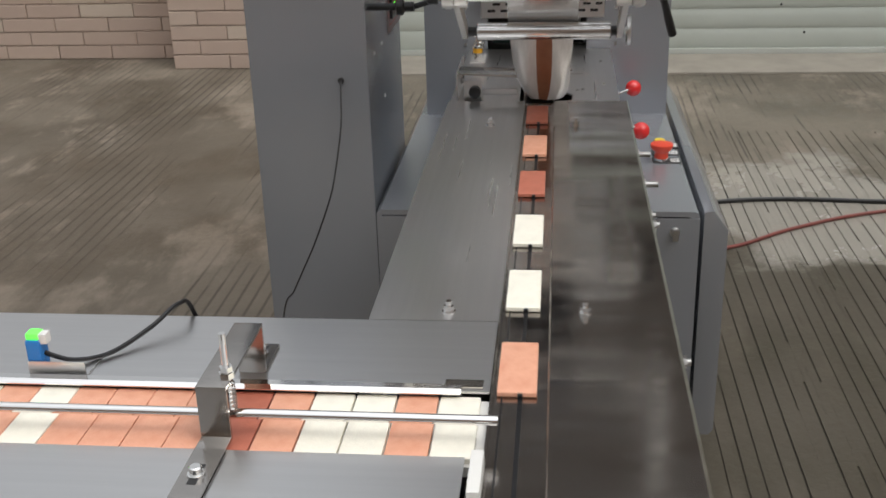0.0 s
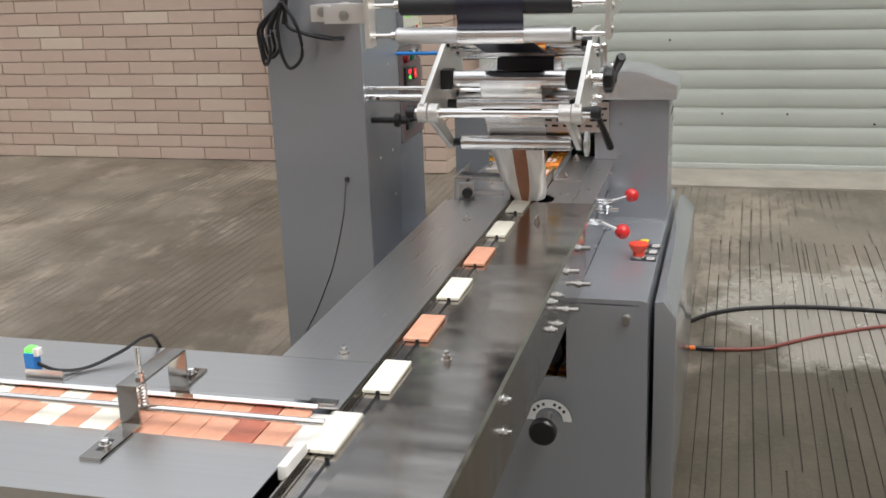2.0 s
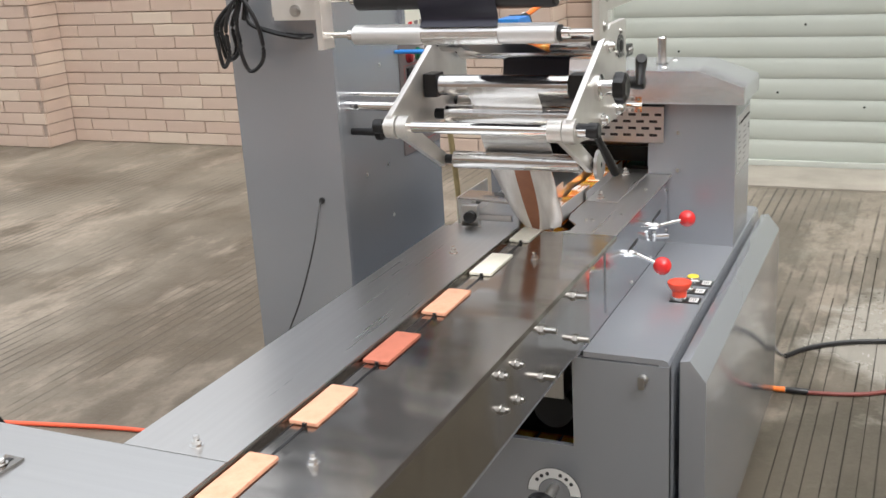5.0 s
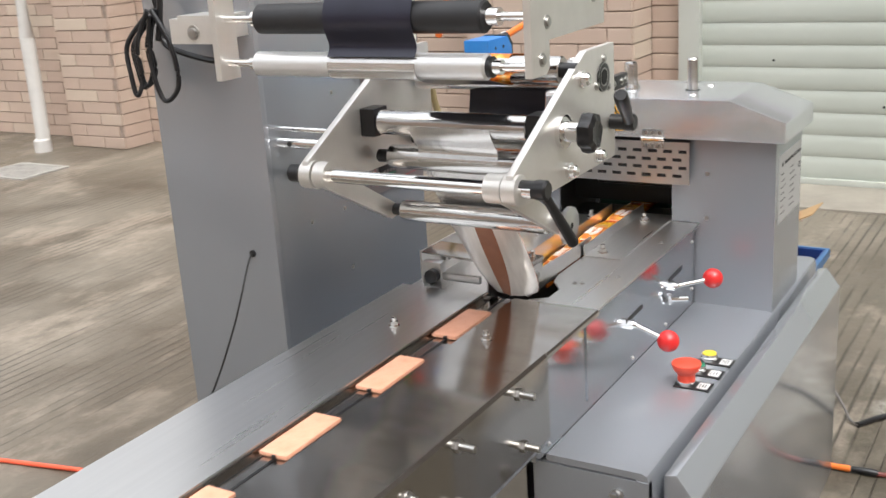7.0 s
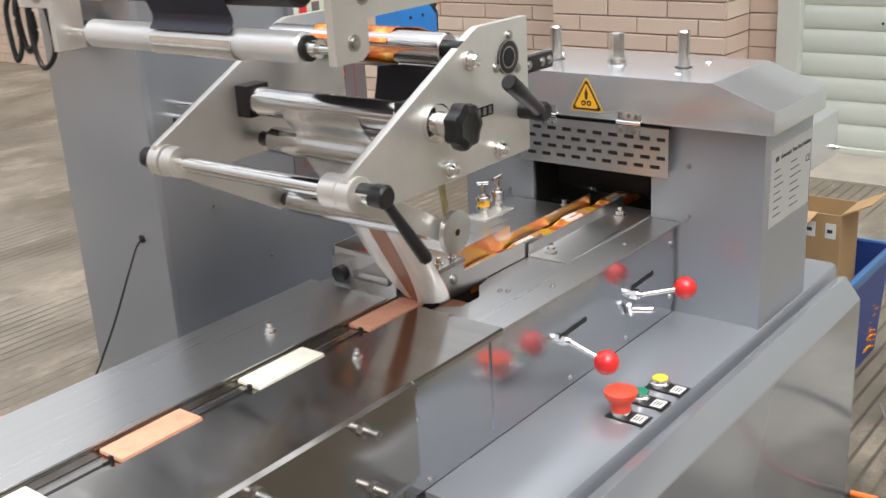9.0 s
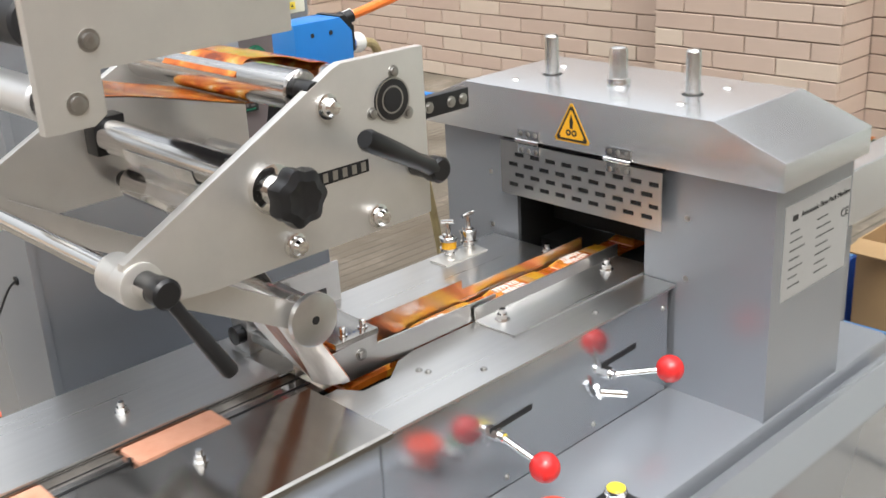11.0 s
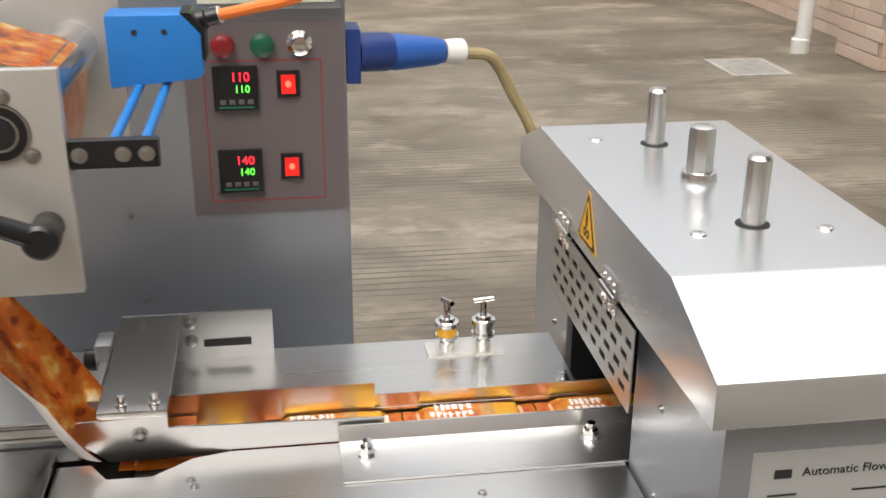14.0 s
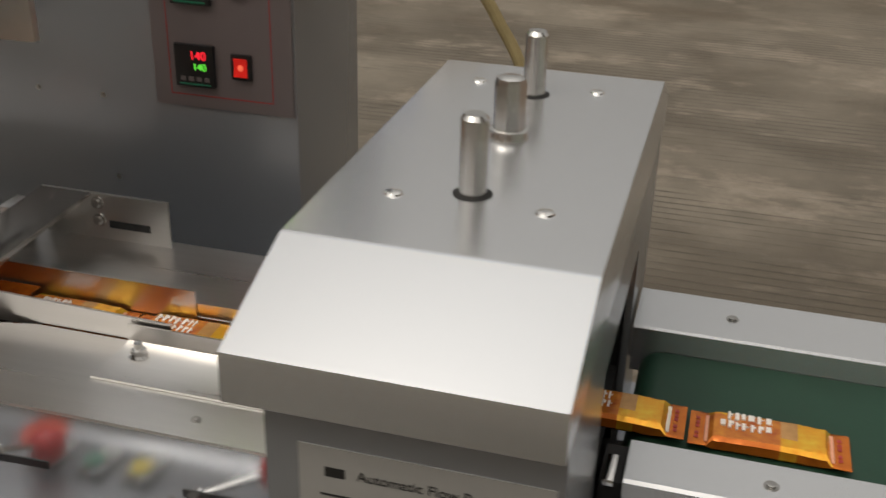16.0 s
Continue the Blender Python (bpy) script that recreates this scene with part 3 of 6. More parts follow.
hose(bm, [(-5.62, 6.20, 0.05), (-5.62, 6.22, 0.4), (-5.62, 6.22, 3.0), (-5.62, 6.22, 6.5)], 0.055, 20, 4)
bmesh.ops.translate(bm, verts=bm.verts[:], vec=(-0.25, -0.12, 0))
pipe = thing("drain_pipe", (-5.87, 6.1, 0), "white plastic rainwater pipe standing before the brick wall", "pipe")
part("pipe", bm, GALV, pipe)
bm = B()
lathe(bm, (-5.87, 6.08, 0.0), (0, 0, 1), [(0, 0.066), (0.09, 0.066), (0.10, 0.058)], 20)
part("collar", bm, GALV, pipe)
grate = thing("drain_grate", (-5.44, 5.48, 0.0), "pale cast drain grate set in the concrete floor", "drain")
bm = B()
for a in (-1, 1):
    box(bm, -5.44 - 0.25, -5.44 + 0.25, 5.48 + a * 0.19 - 0.015, 5.48 + a * 0.19 + 0.015, -0.004, 0.012)
    box(bm, -5.44 + a * 0.235 - 0.015, -5.44 + a * 0.235 + 0.015, 5.48 - 0.175, 5.48 + 0.175, -0.004, 0.0125)
part("frame", bm, CAST, grate)
# thin near-black sheet paints the shade between the grate bars
bm = B()
box(bm, -5.66, -5.22, 5.305, 5.655, -0.003, 0.003)
part("pit_shade", bm, DARK, grate, "near-black sheet for the shade below the bars")
for i in range(14):
    bm = B()
    x = -5.44 - 0.208 + i * 0.032
    box(bm, x - 0.009, x + 0.009, 5.48 - 0.175, 5.48 + 0.175, -0.004, 0.010)
    part("bar", bm, CAST, grate)

settle(pipe)
settle(grate)
pipe.location.x, pipe.location.y = -6.08, 6.30
grate.location.x, grate.location.y = -5.62, 5.70

# ---- machine base ----
DECK = 0.60
base = thing("machine_base", (0.0, 2.8, 0), "silver-grey painted steel base of a flow wrapping machine", "machine")
# front sheet with a cut-out beside the conveyor
bm = B()
fy0, fy1 = 2.24, 2.255
for x0, x1, z0, z1 in ((-0.39, 0.318, -0.025, 0.378), (0.114, 0.318, 0.378, 0.585), (-0.39, -0.27, 0.378, 0.585)):
    box(bm, x0, x1, fy0, fy1, z0, z1)
bmesh.ops.remove_doubles(bm, verts=bm.verts[:], dist=1e-5)
part("front_sheet", bm, PAINT, base)
bm = B()
prism(bm, [(0.318, -0.025), (0.318, 0.585), (0.314, 0.596), (0.304, DECK), (0.138, DECK), (0.138, 0.588), (0.296, 0.588), (0.304, -0.025)], "y", 2.242, 3.44, 0.0)
part("deck", bm, PAINT, base)
bm = B()
prism(bm, [(-0.39, -0.025), (-0.39, 0.592), (-0.382, DECK), (-0.24, DECK), (-0.24, 0.588), (-0.378, 0.588), (-0.378, -0.025)], "y", 2.242, 3.42)
part("rear_deck", bm, PAINT, base)
bm = B()
box(bm, -0.375, 0.30, 3.405, 3.419, -0.025, 0.59)
part("back_sheet", bm, PAINT, base)
# near-black sheet painted as the shade inside the base
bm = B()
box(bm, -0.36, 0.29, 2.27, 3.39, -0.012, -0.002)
part("inner_shade_sheet", bm, DARK, base)
# conveyor gearbox seen in the cut-out
bm = B()
box(bm, -0.02, 0.085, 2.27, 2.42, 0.47, 0.60, 0.004)
part("chute", bm, STEEL_X, base, "small folded sheet behind the cut-out")
bm = B()
cyl(bm, (0.05, 2.30, 0.43), (0.05, 2.5, 0.43), 0.045)
part("shaft", bm, DARK, base)
for sx in (-0.33, 0.275):
    for sy in (2.31, 3.33):
        bm = B()
        cyl(bm, (sx - 0.012, sy + 0.02, GROUND + 0.03), (sx + 0.012, sy + 0.02, GROUND + 0.03), 0.03, seg=24)
        castor = part("castor_wheel", bm, RUBBER, base, "black castor wheel")
        bm = B()
        for dx in (-0.016, 0.014):
            box(bm, sx + dx, sx + dx + 0.002, sy - 0.012, sy + 0.03, GROUND + 0.024, -0.03, 0.0005, 1)
        box(bm, sx - 0.03, sx + 0.03, sy - 0.03, sy + 0.03, -0.03, -0.025)
        cyl(bm, (sx - 0.02, sy + 0.02, GROUND + 0.03), (sx + 0.02, sy + 0.02, GROUND + 0.03), 0.005, seg=10)
        part("castor_fork", bm, BOLT, castor, "zinc castor fork")
# hinged side cover with a chamfered top
bm = B()
prism(bm, [(0.331, 0.02), (0.331, 0.586), (0.352, 0.590), (0.385, 0.545), (0.385, 0.035), (0.375, 0.02)], "y", 2.275, 3.40, 0.003)
part("side_cover", bm, COVER, base, "glossy grey hinged side cover")
# side chassis under the film tunnel
bm = B()
box(bm, 0.128, 0.137, 2.205, 3.018, 0.601, 0.7765)
part("side_wall", bm, STEEL_SIDE, base)
bm = B()
box(bm, -0.232, -0.223, 2.205, 3.018, 0.601, 0.7765)
part("side_wall", bm, STEEL_SIDE, base)
# black strips on the sheet paint the shaded lever slots
for y, z in ((2.692, 0.706), (2.934, 0.711)):
    bm = B()
    prism(bm, [(y - 0.085, z - 0.006), (y - 0.085, z + 0.003), (y, z + 0.006), (y, z - 0.003)], "x", 0.1398, 0.1412)
    part("slot", bm, BLACK, base)
for y, z in ((2.241, 0.763), (2.237, 0.719), (2.256, 0.612), (2.637, 0.618), (2.83, 0.618), (3.005, 0.64), (3.005, 0.75), (2.549, 0.778)):
    cap_screw(base, (0.137 if y < 2.41 else 0.140, y, z), (1, 0, 0), 0.003, 0.003)
# clutch levers with red ball knobs
for piv, knob_at in (((0.139, 2.615, 0.698), (0.214, 2.634, 0.666)), ((0.139, 2.858, 0.696), (0.212, 2.923, 0.70))):
    bm = B()
    p, k = Vector(piv), Vector(knob_at)
    cyl(bm, p, p + Vector((0.012, 0, 0)), 0.010, seg=6)
    cyl(bm, p + Vector((0.012, 0, 0)), p + Vector((0.02, 0, 0)), 0.007, seg=14)
    cyl(bm, p + Vector((0.014, 0, 0)), k, 0.0045, seg=12)
    if knob_at[1] > 2.9:
        cyl(bm, (0.145, 2.83, 0.675), (0.175, 2.865, 0.668), 0.006, seg=10)
        cyl(bm, (0.15, 2.825, 0.688), (0.147, 2.838, 0.664), 0.005, seg=10)
    lever = part("lever", bm, CHROME, base, "chrome clutch lever")
    bm = B()
    ball(bm, knob_at, 0.0215)
    part("ball_knob", bm, RED, lever, "glossy red ball knob")


def push_button(y, x, cap, kind_name, label):
    bm = B()
    box(bm, x - 0.020, x + 0.048, y - 0.019, y + 0.019, DECK, DECK + 0.0025, 0.001, 1)
    plate = part(kind_name, bm, BLACK, base, label)
    bm = B()
    box(bm, x + 0.023, x + 0.043, y - 0.013, y + 0.013, DECK + 0.0025, DECK + 0.0032)
    part("legend", bm, LABEL, plate, "small white legend label")
    for i in (-1, 0, 1):
        bm = B()
        box(bm, x + 0.031 + i * 0.005, x + 0.033 + i * 0.005, y - 0.008, y + 0.008, DECK + 0.0032, DECK + 0.0034)
        part("bar", bm, INK, plate)
    bm = B()
    lathe(bm, (x, y, DECK + 0.0025), (0, 0, 1), [(0, 0.0165), (0.008, 0.0165), (0.009, 0.015), (0.014, 0.0145)], 24)
    part("bezel", bm, CHROME, plate, "chrome ring")
    bm = B()
    if cap is ESTOP:
        lathe(bm, (x, y, DECK + 0.010), (0, 0, 1), [(0, 0.0165), (0.014, 0.0165), (0.022, 0.024), (0.031, 0.0275), (0.035, 0.027), (0.0365, 0.022)], 28)
    else:
        lathe(bm, (x, y, DECK + 0.010), (0, 0, 1), [(0, 0.0135), (0.0075, 0.0135), (0.0085, 0.0125)], 24)
    part("button_cap", bm, cap, plate)


push_button(2.594, 0.263, ESTOP, "emergency_stop", "orange-red mushroom emergency stop button")
push_button(2.657, 0.265, GREEN, "push_button", "green push button in a chrome ring")
push_button(2.718, 0.269, YELLOW, "push_button", "yellow push button in a chrome ring")
# door lock and phase dial on the front sheet
bm = B()
lathe(bm, (0.265, 2.24, 0.554), (0, -1, 0), [(0, 0.011), (0.004, 0.011), (0.006, 0.008), (0.016, 0.008)], 16)
box(bm, 0.259, 0.271, 2.218, 2.226, 0.540, 0.566, 0.001)
part("lock", bm, BOLT, base, "small steel cam lock")
bm = B()
n = 28
ring = []
for r in (0.036, 0.060):
    ring.append([bm.verts.new((0.068 + r * math.cos(math.pi * i / n), 2.2385, 0.258 + r * math.sin(math.pi * i / n))) for i in range(n + 1)])
for i in range(n):
    bm.faces.new((ring[0][i], ring[0][i + 1], ring[1][i + 1], ring[1][i]))
dial = part("dial_scale", bm, LABEL, base, "white half-round scale with dark marks")
bm = B()
for i in range(2, 9):
    a = math.pi * i / 10
    if i == 5:
        continue
    c = Vector((0.068 + 0.048 * math.cos(a), 2.2375, 0.258 + 0.048 * math.sin(a)))
    cyl(bm, c + Vector((0, -0.0004, 0)), c + Vector((0, 0.0004, 0)), 0.0045, seg=8)
for r in (0.035, 0.0605):
    for i in range(n):
        a0, a1 = math.pi * i / n, math.pi * (i + 1) / n
        p = [Vector((0.068 + (r + d) * math.cos(a), 2.2378, 0.258 + (r + d) * math.sin(a))) for a, d in ((a0, 0), (a1, 0), (a1, 0.0015), (a0, 0.0015))]
        bm.faces.new([bm.verts.new(v) for v in p])
part("mark", bm, INK, dial)
bm = B()
cyl(bm, (0.068, 2.24, 0.272), (0.066, 2.17, 0.268), 0.011, seg=16)
part("spindle", bm, BOLT, base)
bm = B()
lathe(bm, (0.066, 2.172, 0.268), (0, -1, 0), [(0, 0.016), (0.006, 0.026), (0.012, 0.0355), (0.028, 0.0355), (0.033, 0.031), (0.034, 0.02)], 28)
part("hand_knob", bm, BLACK, base, "black round adjusting knob")

# ---- electrical cabinet ----
cab = thing("electrical_cabinet", (-0.515, 2.5, 0), "tall silver-grey control cabinet standing beside the wrapping machine", "cabinet")
CX0, CX1, CY0, CY1, CZ = -0.642, -0.395, 2.24, 2.762, 1.62
bm = B()
box(bm, CX0, CX1, CY0, CY1, GROUND, CZ, 0.006)
part("body", bm, PAINT_DARK, cab)
bm = B()
box(bm, CX0 - 0.003, CX1 + 0.004, CY0 - 0.004, CY0 + 0.01, GROUND + 0.01, CZ - 0.01, 0.003)
part("front_panel", bm, PAINT, cab)
bm = B()
lathe(bm, (-0.449, CY0 - 0.004, 0.893), (0, -1, 0), [(0, 0.007), (0.003, 0.007), (0.004, 0.005)], 12)
hose(bm, [(-0.449, 2.235, 0.893), (-0.448, 2.222, 0.885), (-0.446, 2.205, 0.86), (-0.443, 2.182, 0.824), (-0.446, 2.159, 0.778), (-0.453, 2.129, 0.721), (-0.462, 2.106, 0.676), (-0.492, 2.075, 0.593), (-0.517, 2.05, 0.538), (-0.537, 2.03, 0.495), (-0.556, 2.01, 0.456), (-0.586, 1.99, 0.228), (-0.606, 1.97, GROUND + 0.006)], 0.0019, 8)
part("sensor_lead", bm, BLACK, cab, "thin black lead hanging from a hole")
# cords tied up in loops on the front
for k, (w, h, dx) in enumerate(((0.040, 0.13, -0.050), (0.045, 0.125, -0.035), (0.065, 0.150, 0.016), (0.028, 0.14, -0.044))):
    y = 2.20 - 0.009 * k
    bm = B()
    hose(bm, [(-0.575, y, 1.335), (-0.575 + dx - w * 0.4, y, 1.285), (-0.575 + dx - w * 0.3, y - 0.004, 1.335 - h * 0.75), (-0.575 + dx, y - 0.004, 1.335 - h), (-0.575 + dx + w * 0.5, y, 1.335 - h * 0.8), (-0.570 + dx + w * 0.3, y, 1.285), (-0.57, y, 1.345)], 0.0045, 8)
    part("cord_loop", bm, BLACK, cab, "loop of black cord")
for pts in ([(-0.60, 2.21, 1.42), (-0.575, 2.205, 1.33), (-0.565, 2.20, 1.285), (-0.52, 2.205, 1.265), (-0.46, 2.215, 1.252), (-0.436, 2.238, 1.251)], [(-0.56, 2.205, 1.44), (-0.565, 2.20, 1.35), (-0.575, 2.195, 1.29)]):
    bm = B()
    hose(bm, pts, 0.0055, 8)
    part("cord", bm, BLACK, cab, "black cord")
# mauve control panel on the side
PX = CX1 + 0.0015
bm = B()
box(bm, CX1 - 0.002, PX + 0.001, 2.548, 2.758, 0.926, 1.19)
panel = part("control_panel", bm, PANEL, cab, "mauve-grey printed control panel")
bm = B()
for y0, y1, z0, z1 in ((2.572, 2.728, 0.9425, 0.944), (2.572, 2.728, 1.137, 1.1385), (2.572, 2.5735, 0.9425, 1.1385), (2.7265, 2.728, 0.9425, 1.1385)):
    box(bm, PX + 0.001, PX + 0.0013, y0, y1, z0, z1)
part("border_line", bm, RED_INK, panel, "thin dark red border line")
side = Matrix(((0, 0, 1, 0), (1, 0, 0, 0), (0, 1, 0, 0), (0, 0, 0, 1)))
for zc, num in ((1.102, "110"), (0.987, "140")):
    bm = B()
    box(bm, PX, PX + 0.008, 2.584, 2.643, zc - 0.030, zc + 0.030, 0.002)
    tcn = part("temperature_controller", bm, BLACK, panel, "black temperature controller with red and green digits")
    text_mesh(tcn, num, 0.017, Matrix.Translation((PX + 0.0085, 2.620, zc + 0.015)) @ side, LED_RED, "red_digits")
    text_mesh(tcn, num, 0.014, Matrix.Translation((PX + 0.0085, 2.622, zc - 0.001)) @ side, LED_GREEN, "green_digits")
    bm = B()
    for k in range(4):
        box(bm, PX + 0.008, PX + 0.0088, 2.5925 + k * 0.012, 2.600 + k * 0.012, zc - 0.021, zc - 0.015)
    part("key", bm, PANEL, tcn)
    bm = B()
    box(bm, PX + 0.008, PX + 0.0084, 2.590, 2.637, zc - 0.0265, zc - 0.0245)
    part("green_line", bm, GREEN, tcn)
    bm = B()
    box(bm, PX, PX + 0.005, 2.668, 2.698, zc + 0.004 - 0.018, zc + 0.004 + 0.018, 0.0015)
    sw = part("rocker_switch", bm, BLACK, panel, "black rocker switch with a lit red key")
    bm = B()
    prism(bm, [(PX + 0.004, zc + 0.004 - 0.0125), (PX + 0.009, zc + 0.004 - 0.0125), (PX + 0.006, zc + 0.004), (PX + 0.008, zc + 0.004 + 0.0125), (PX + 0.004, zc + 0.004 + 0.0125)], "y", 2.6735, 2.6925)
    key = part("key", bm, NEON, sw, "glowing red key")
    bm = B()
    ball(bm, (PX + 0.0062, 2.683, zc + 0.004), 0.0042, 12)
    bmesh.ops.scale(bm, vec=(0.4, 1, 1.2), verts=bm.verts[:], space=Matrix.Translation((-PX - 0.0062, -2.683, -zc - 0.004)))
    part("glow_lamp", bm, NEON_CORE, sw, "bright lamp behind the key")
for yc, m_, lab in ((2.600, PILOT_RED, "unlit dark red pilot lamp"), (2.651, PILOT_GREEN, "unlit dark green pilot lamp")):
    bm = B()
    lathe(bm, (PX, yc, 1.158), (1, 0, 0), [(0, 0.016), (0.004, 0.016), (0.005, 0.0135), (0.012, 0.0135), (0.014, 0.010)], 24)
    part("pilot_lamp", bm, m_, panel, lab)
bm = B()
lathe(bm, (PX, 2.700, 1.160), (1, 0, 0), [(0, 0.017), (0.004, 0.017), (0.006, 0.012), (0.016, 0.0115), (0.017, 0.009)], 24)
part("dial_knob", bm, CHROME, panel, "silver potentiometer knob")
# keypad unit higher up
bm = B()
box(bm, CX1 - 0.002, CX1 + 0.012, 2.560, 2.756, 1.205, 1.36, 0.004)
kp = part("keypad_unit", bm, PAINT_DARK, cab, "grey operator unit with cream keypad")
bm = B()
box(bm, CX1 + 0.012, CX1 + 0.0145, 2.572, 2.748, 1.214, 1.35, 0.001, 1)
part("keypad", bm, KEYPAD, kp)
bm = B()
box(bm, CX1 + 0.0145, CX1 + 0.0152, 2.59, 2.70, 1.268, 1.335)
part("display", bm, LCD, kp, "green lit display")
for i, m_ in enumerate((RED, PANEL, PANEL, RED, YELLOW)):
    for zz in ((1.232,) if i < 4 else (1.226, 1.242, 1.262)):
        bm = B()
        y = 2.594 + i * 0.032
        s = 0.0095 if i < 4 else 0.0065
        box(bm, CX1 + 0.0145, CX1 + 0.016, y - s, y + s, zz - s * 0.9, zz + s * 0.9, 0.0005, 1)
        part("key", bm, m_, kp)
        if i == 4:
            bm = B()
            prism(bm, [(y - 0.003, zz - 0.002), (y + 0.003, zz - 0.002), (y, zz + 0.003)], "x", CX1 + 0.0161, CX1 + 0.0164)
            part("arrow", bm, INK, kp)
for y, z in ((2.352, 0.926), (2.459, 0.926), (2.45, 1.16), (2.47, 0.80)):
    cap_screw(cab, (CX1, y, z), (1, 0, 0), 0.003, 0.002)
# blue power plug and yellow cable on the back edge
bm = B()
box(bm, -0.46, -0.40, CY1, CY1 + 0.02, 1.10, 1.175, 0.004)
lathe(bm, (-0.43, CY1 + 0.015, 1.138), (-0.25, 1, -0.05), [(0, 0.027), (0.045, 0.027), (0.05, 0.024), (0.052, 0.024)], 24)
part("socket", bm, BLUE_DARK, cab, "dark blue wall socket")
bm = B()
lathe(bm, (-0.442, CY1 + 0.06, 1.135), (-0.35, 1, -0.08), [(0, 0.024), (0.01, 0.026), (0.03, 0.024), (0.075, 0.020), (0.085, 0.017)], 24)
part("plug", bm, mat("blue_plug", (0.02, 0.11, 0.42), 0.4, var=0.1, scale=20), cab, "bright blue industrial plug")
bm = B()
lathe(bm, (-0.471, CY1 + 0.142, 1.128), (-0.35, 1, -0.10), [(0, 0.017), (0.02, 0.019), (0.03, 0.019), (0.036, 0.012)], 16)
part("gland", bm, WHITE, cab, "white cable gland")
bm = B()
hose(bm, [(-0.482, 2.935, 1.122), (-0.495, 2.98, 1.112), (-0.512, 3.018, 1.05), (-0.516, 3.048, 0.995), (-0.518, 3.10, 0.87), (-0.518, 3.15, 0.60), (-0.518, 3.20, 0.25), (-0.52, 3.34, GROUND + 0.02), (-0.6, 4.0, GROUND + 0.009), (-1.2, 5.0, GROUND + 0.009)], 0.0085, 10)
part("power_cable", bm, CABLE_Y, cab, "aged yellow power cable")

# ---- infeed conveyor ----
PLATE = 0.80
inf = thing("infeed_conveyor", (-0.035, 1.5, 0.62), "stainless steel infeed conveyor with a chain slot between two plates", "conveyor")
bm = B()
box(bm, -0.240, -0.066, 1.298, 2.415, PLATE - 0.003, PLATE)
box(bm, -0.240, -0.237, 1.298, 2.415, 0.69, PLATE - 0.003)
part("left_plate", bm, STEEL, inf, "matt brushed steel plate")
bm = B()
prism(bm, [(0.0, PLATE - 0.02), (0.0, PLATE - 0.002), (0.002, PLATE), (0.160, PLATE), (0.165, PLATE - 0.005), (0.165, 0.655), (0.162, 0.655), (0.162, PLATE - 0.006), (0.159, PLATE - 0.003), (0.004, PLATE - 0.003), (0.003, PLATE - 0.02)], "y", 0.45, 2.205)
part("right_plate", bm, STEEL_GLOSS, inf, "polished steel plate with a folded side")
bm = B()
prism(bm, [(0.0, PLATE - 0.02), (0.0, PLATE), (0.162, PLATE), (0.165, PLATE - 0.003), (0.165, PLATE - 0.010), (0.162, PLATE - 0.010), (0.162, PLATE - 0.003), (0.003, PLATE - 0.003), (0.003, PLATE - 0.02)], "y", 2.2052, 2.416)
part("end_plate", bm, STEEL_GLOSS, inf, "polished steel plate")
bm = B()
box(bm, -0.235, -0.0665, 0.45, 1.10, 0.655, 0.70)
box(bm, -0.0665, -0.0635, 0.45, 2.44, 0.70, PLATE - 0.004)
box(bm, -0.0635, 0.0, 0.45, 2.44, 0.755, 0.788)
part("chain_bed", bm, STEEL_GLOSS, inf, "steel bed of the chain slot")
bm = B()
box(bm, -0.0345, -0.0295, 0.45, 2.44, 0.788, 0.7886)
# second strip paints the shadow line along the left plate's edge
box(bm, -0.0545, -0.0525, 0.45, 2.44, 0.788, 0.7884)
part("slit_and_edge_shade", bm, BLACK, inf, "black strips for the chain slit and the shaded left edge")
bm = B()
box(bm, -0.237, 0.162, 0.45, 2.2, 0.645, 0.653)
part("pan", bm, PAINT_DARK, inf)
for x, y in ((-0.135, 1.325), (-0.132, 2.218), (0.048, 1.330), (0.046, 2.222), (0.047, 0.80)):
    stud(inf, (x, y, PLATE), 0.0042, 0.016)
for y, z in ((1.24, 0.777), (1.237, 0.721), (1.712, 0.777), (1.711, 0.718), (1.785, 0.766), (1.782, 0.704), (0.8, 0.777), (0.8, 0.72)):
    bm = B()
    cyl(bm, (0.165, y, z), (0.1665, y, z), 0.0095, seg=18)
    cyl(bm, (0.1665, y, z), (0.1725, y, z), 0.008, seg=6)
    cyl(bm, (0.1725, y, z), (0.178, y, z), 0.0045, seg=12)
    part("bolt", bm, BOLT, inf)
for y, z in ((1.915, 0.777), (1.905, 0.692), (2.10, 0.775), (2.11, 0.683)):
    bm = B()
    cyl(bm, (0.165, y, z), (0.170, y, z), 0.010, seg=6)
    cyl(bm, (0.170, y, z), (0.192, y, z), 0.0055, seg=12)
    part("stud_bolt", bm, BOLT, inf)
for x in (-0.2, 0.12):
    bm = B()
    box(bm, x - 0.02, x + 0.02, 0.52, 0.56, 0.012, 0.645, 0.003)
    box(bm, x - 0.035, x + 0.035, 0.50, 0.58, GROUND, 0.012, 0.002)
    part("leg", bm, PAINT_DARK, inf)

# ---- cross feeding conveyor ----
crs = thing("cross_feeder", (-1.0, 1.05, 0.62), "stainless steel cross conveyor feeding a row of wafers", "conveyor")
LX0, LX1 = -2.65, -0.0675
bm = B()
box(bm, LX0, -0.0672, 1.114, 1.2965, PLATE - 0.003, PLATE)
box(bm, LX0, -0.241, 1.2935, 1.2965, 0.70, PLATE - 0.003)
part("far_plate", bm, STEEL_X, crs, "brushed steel plate")
bm = B()
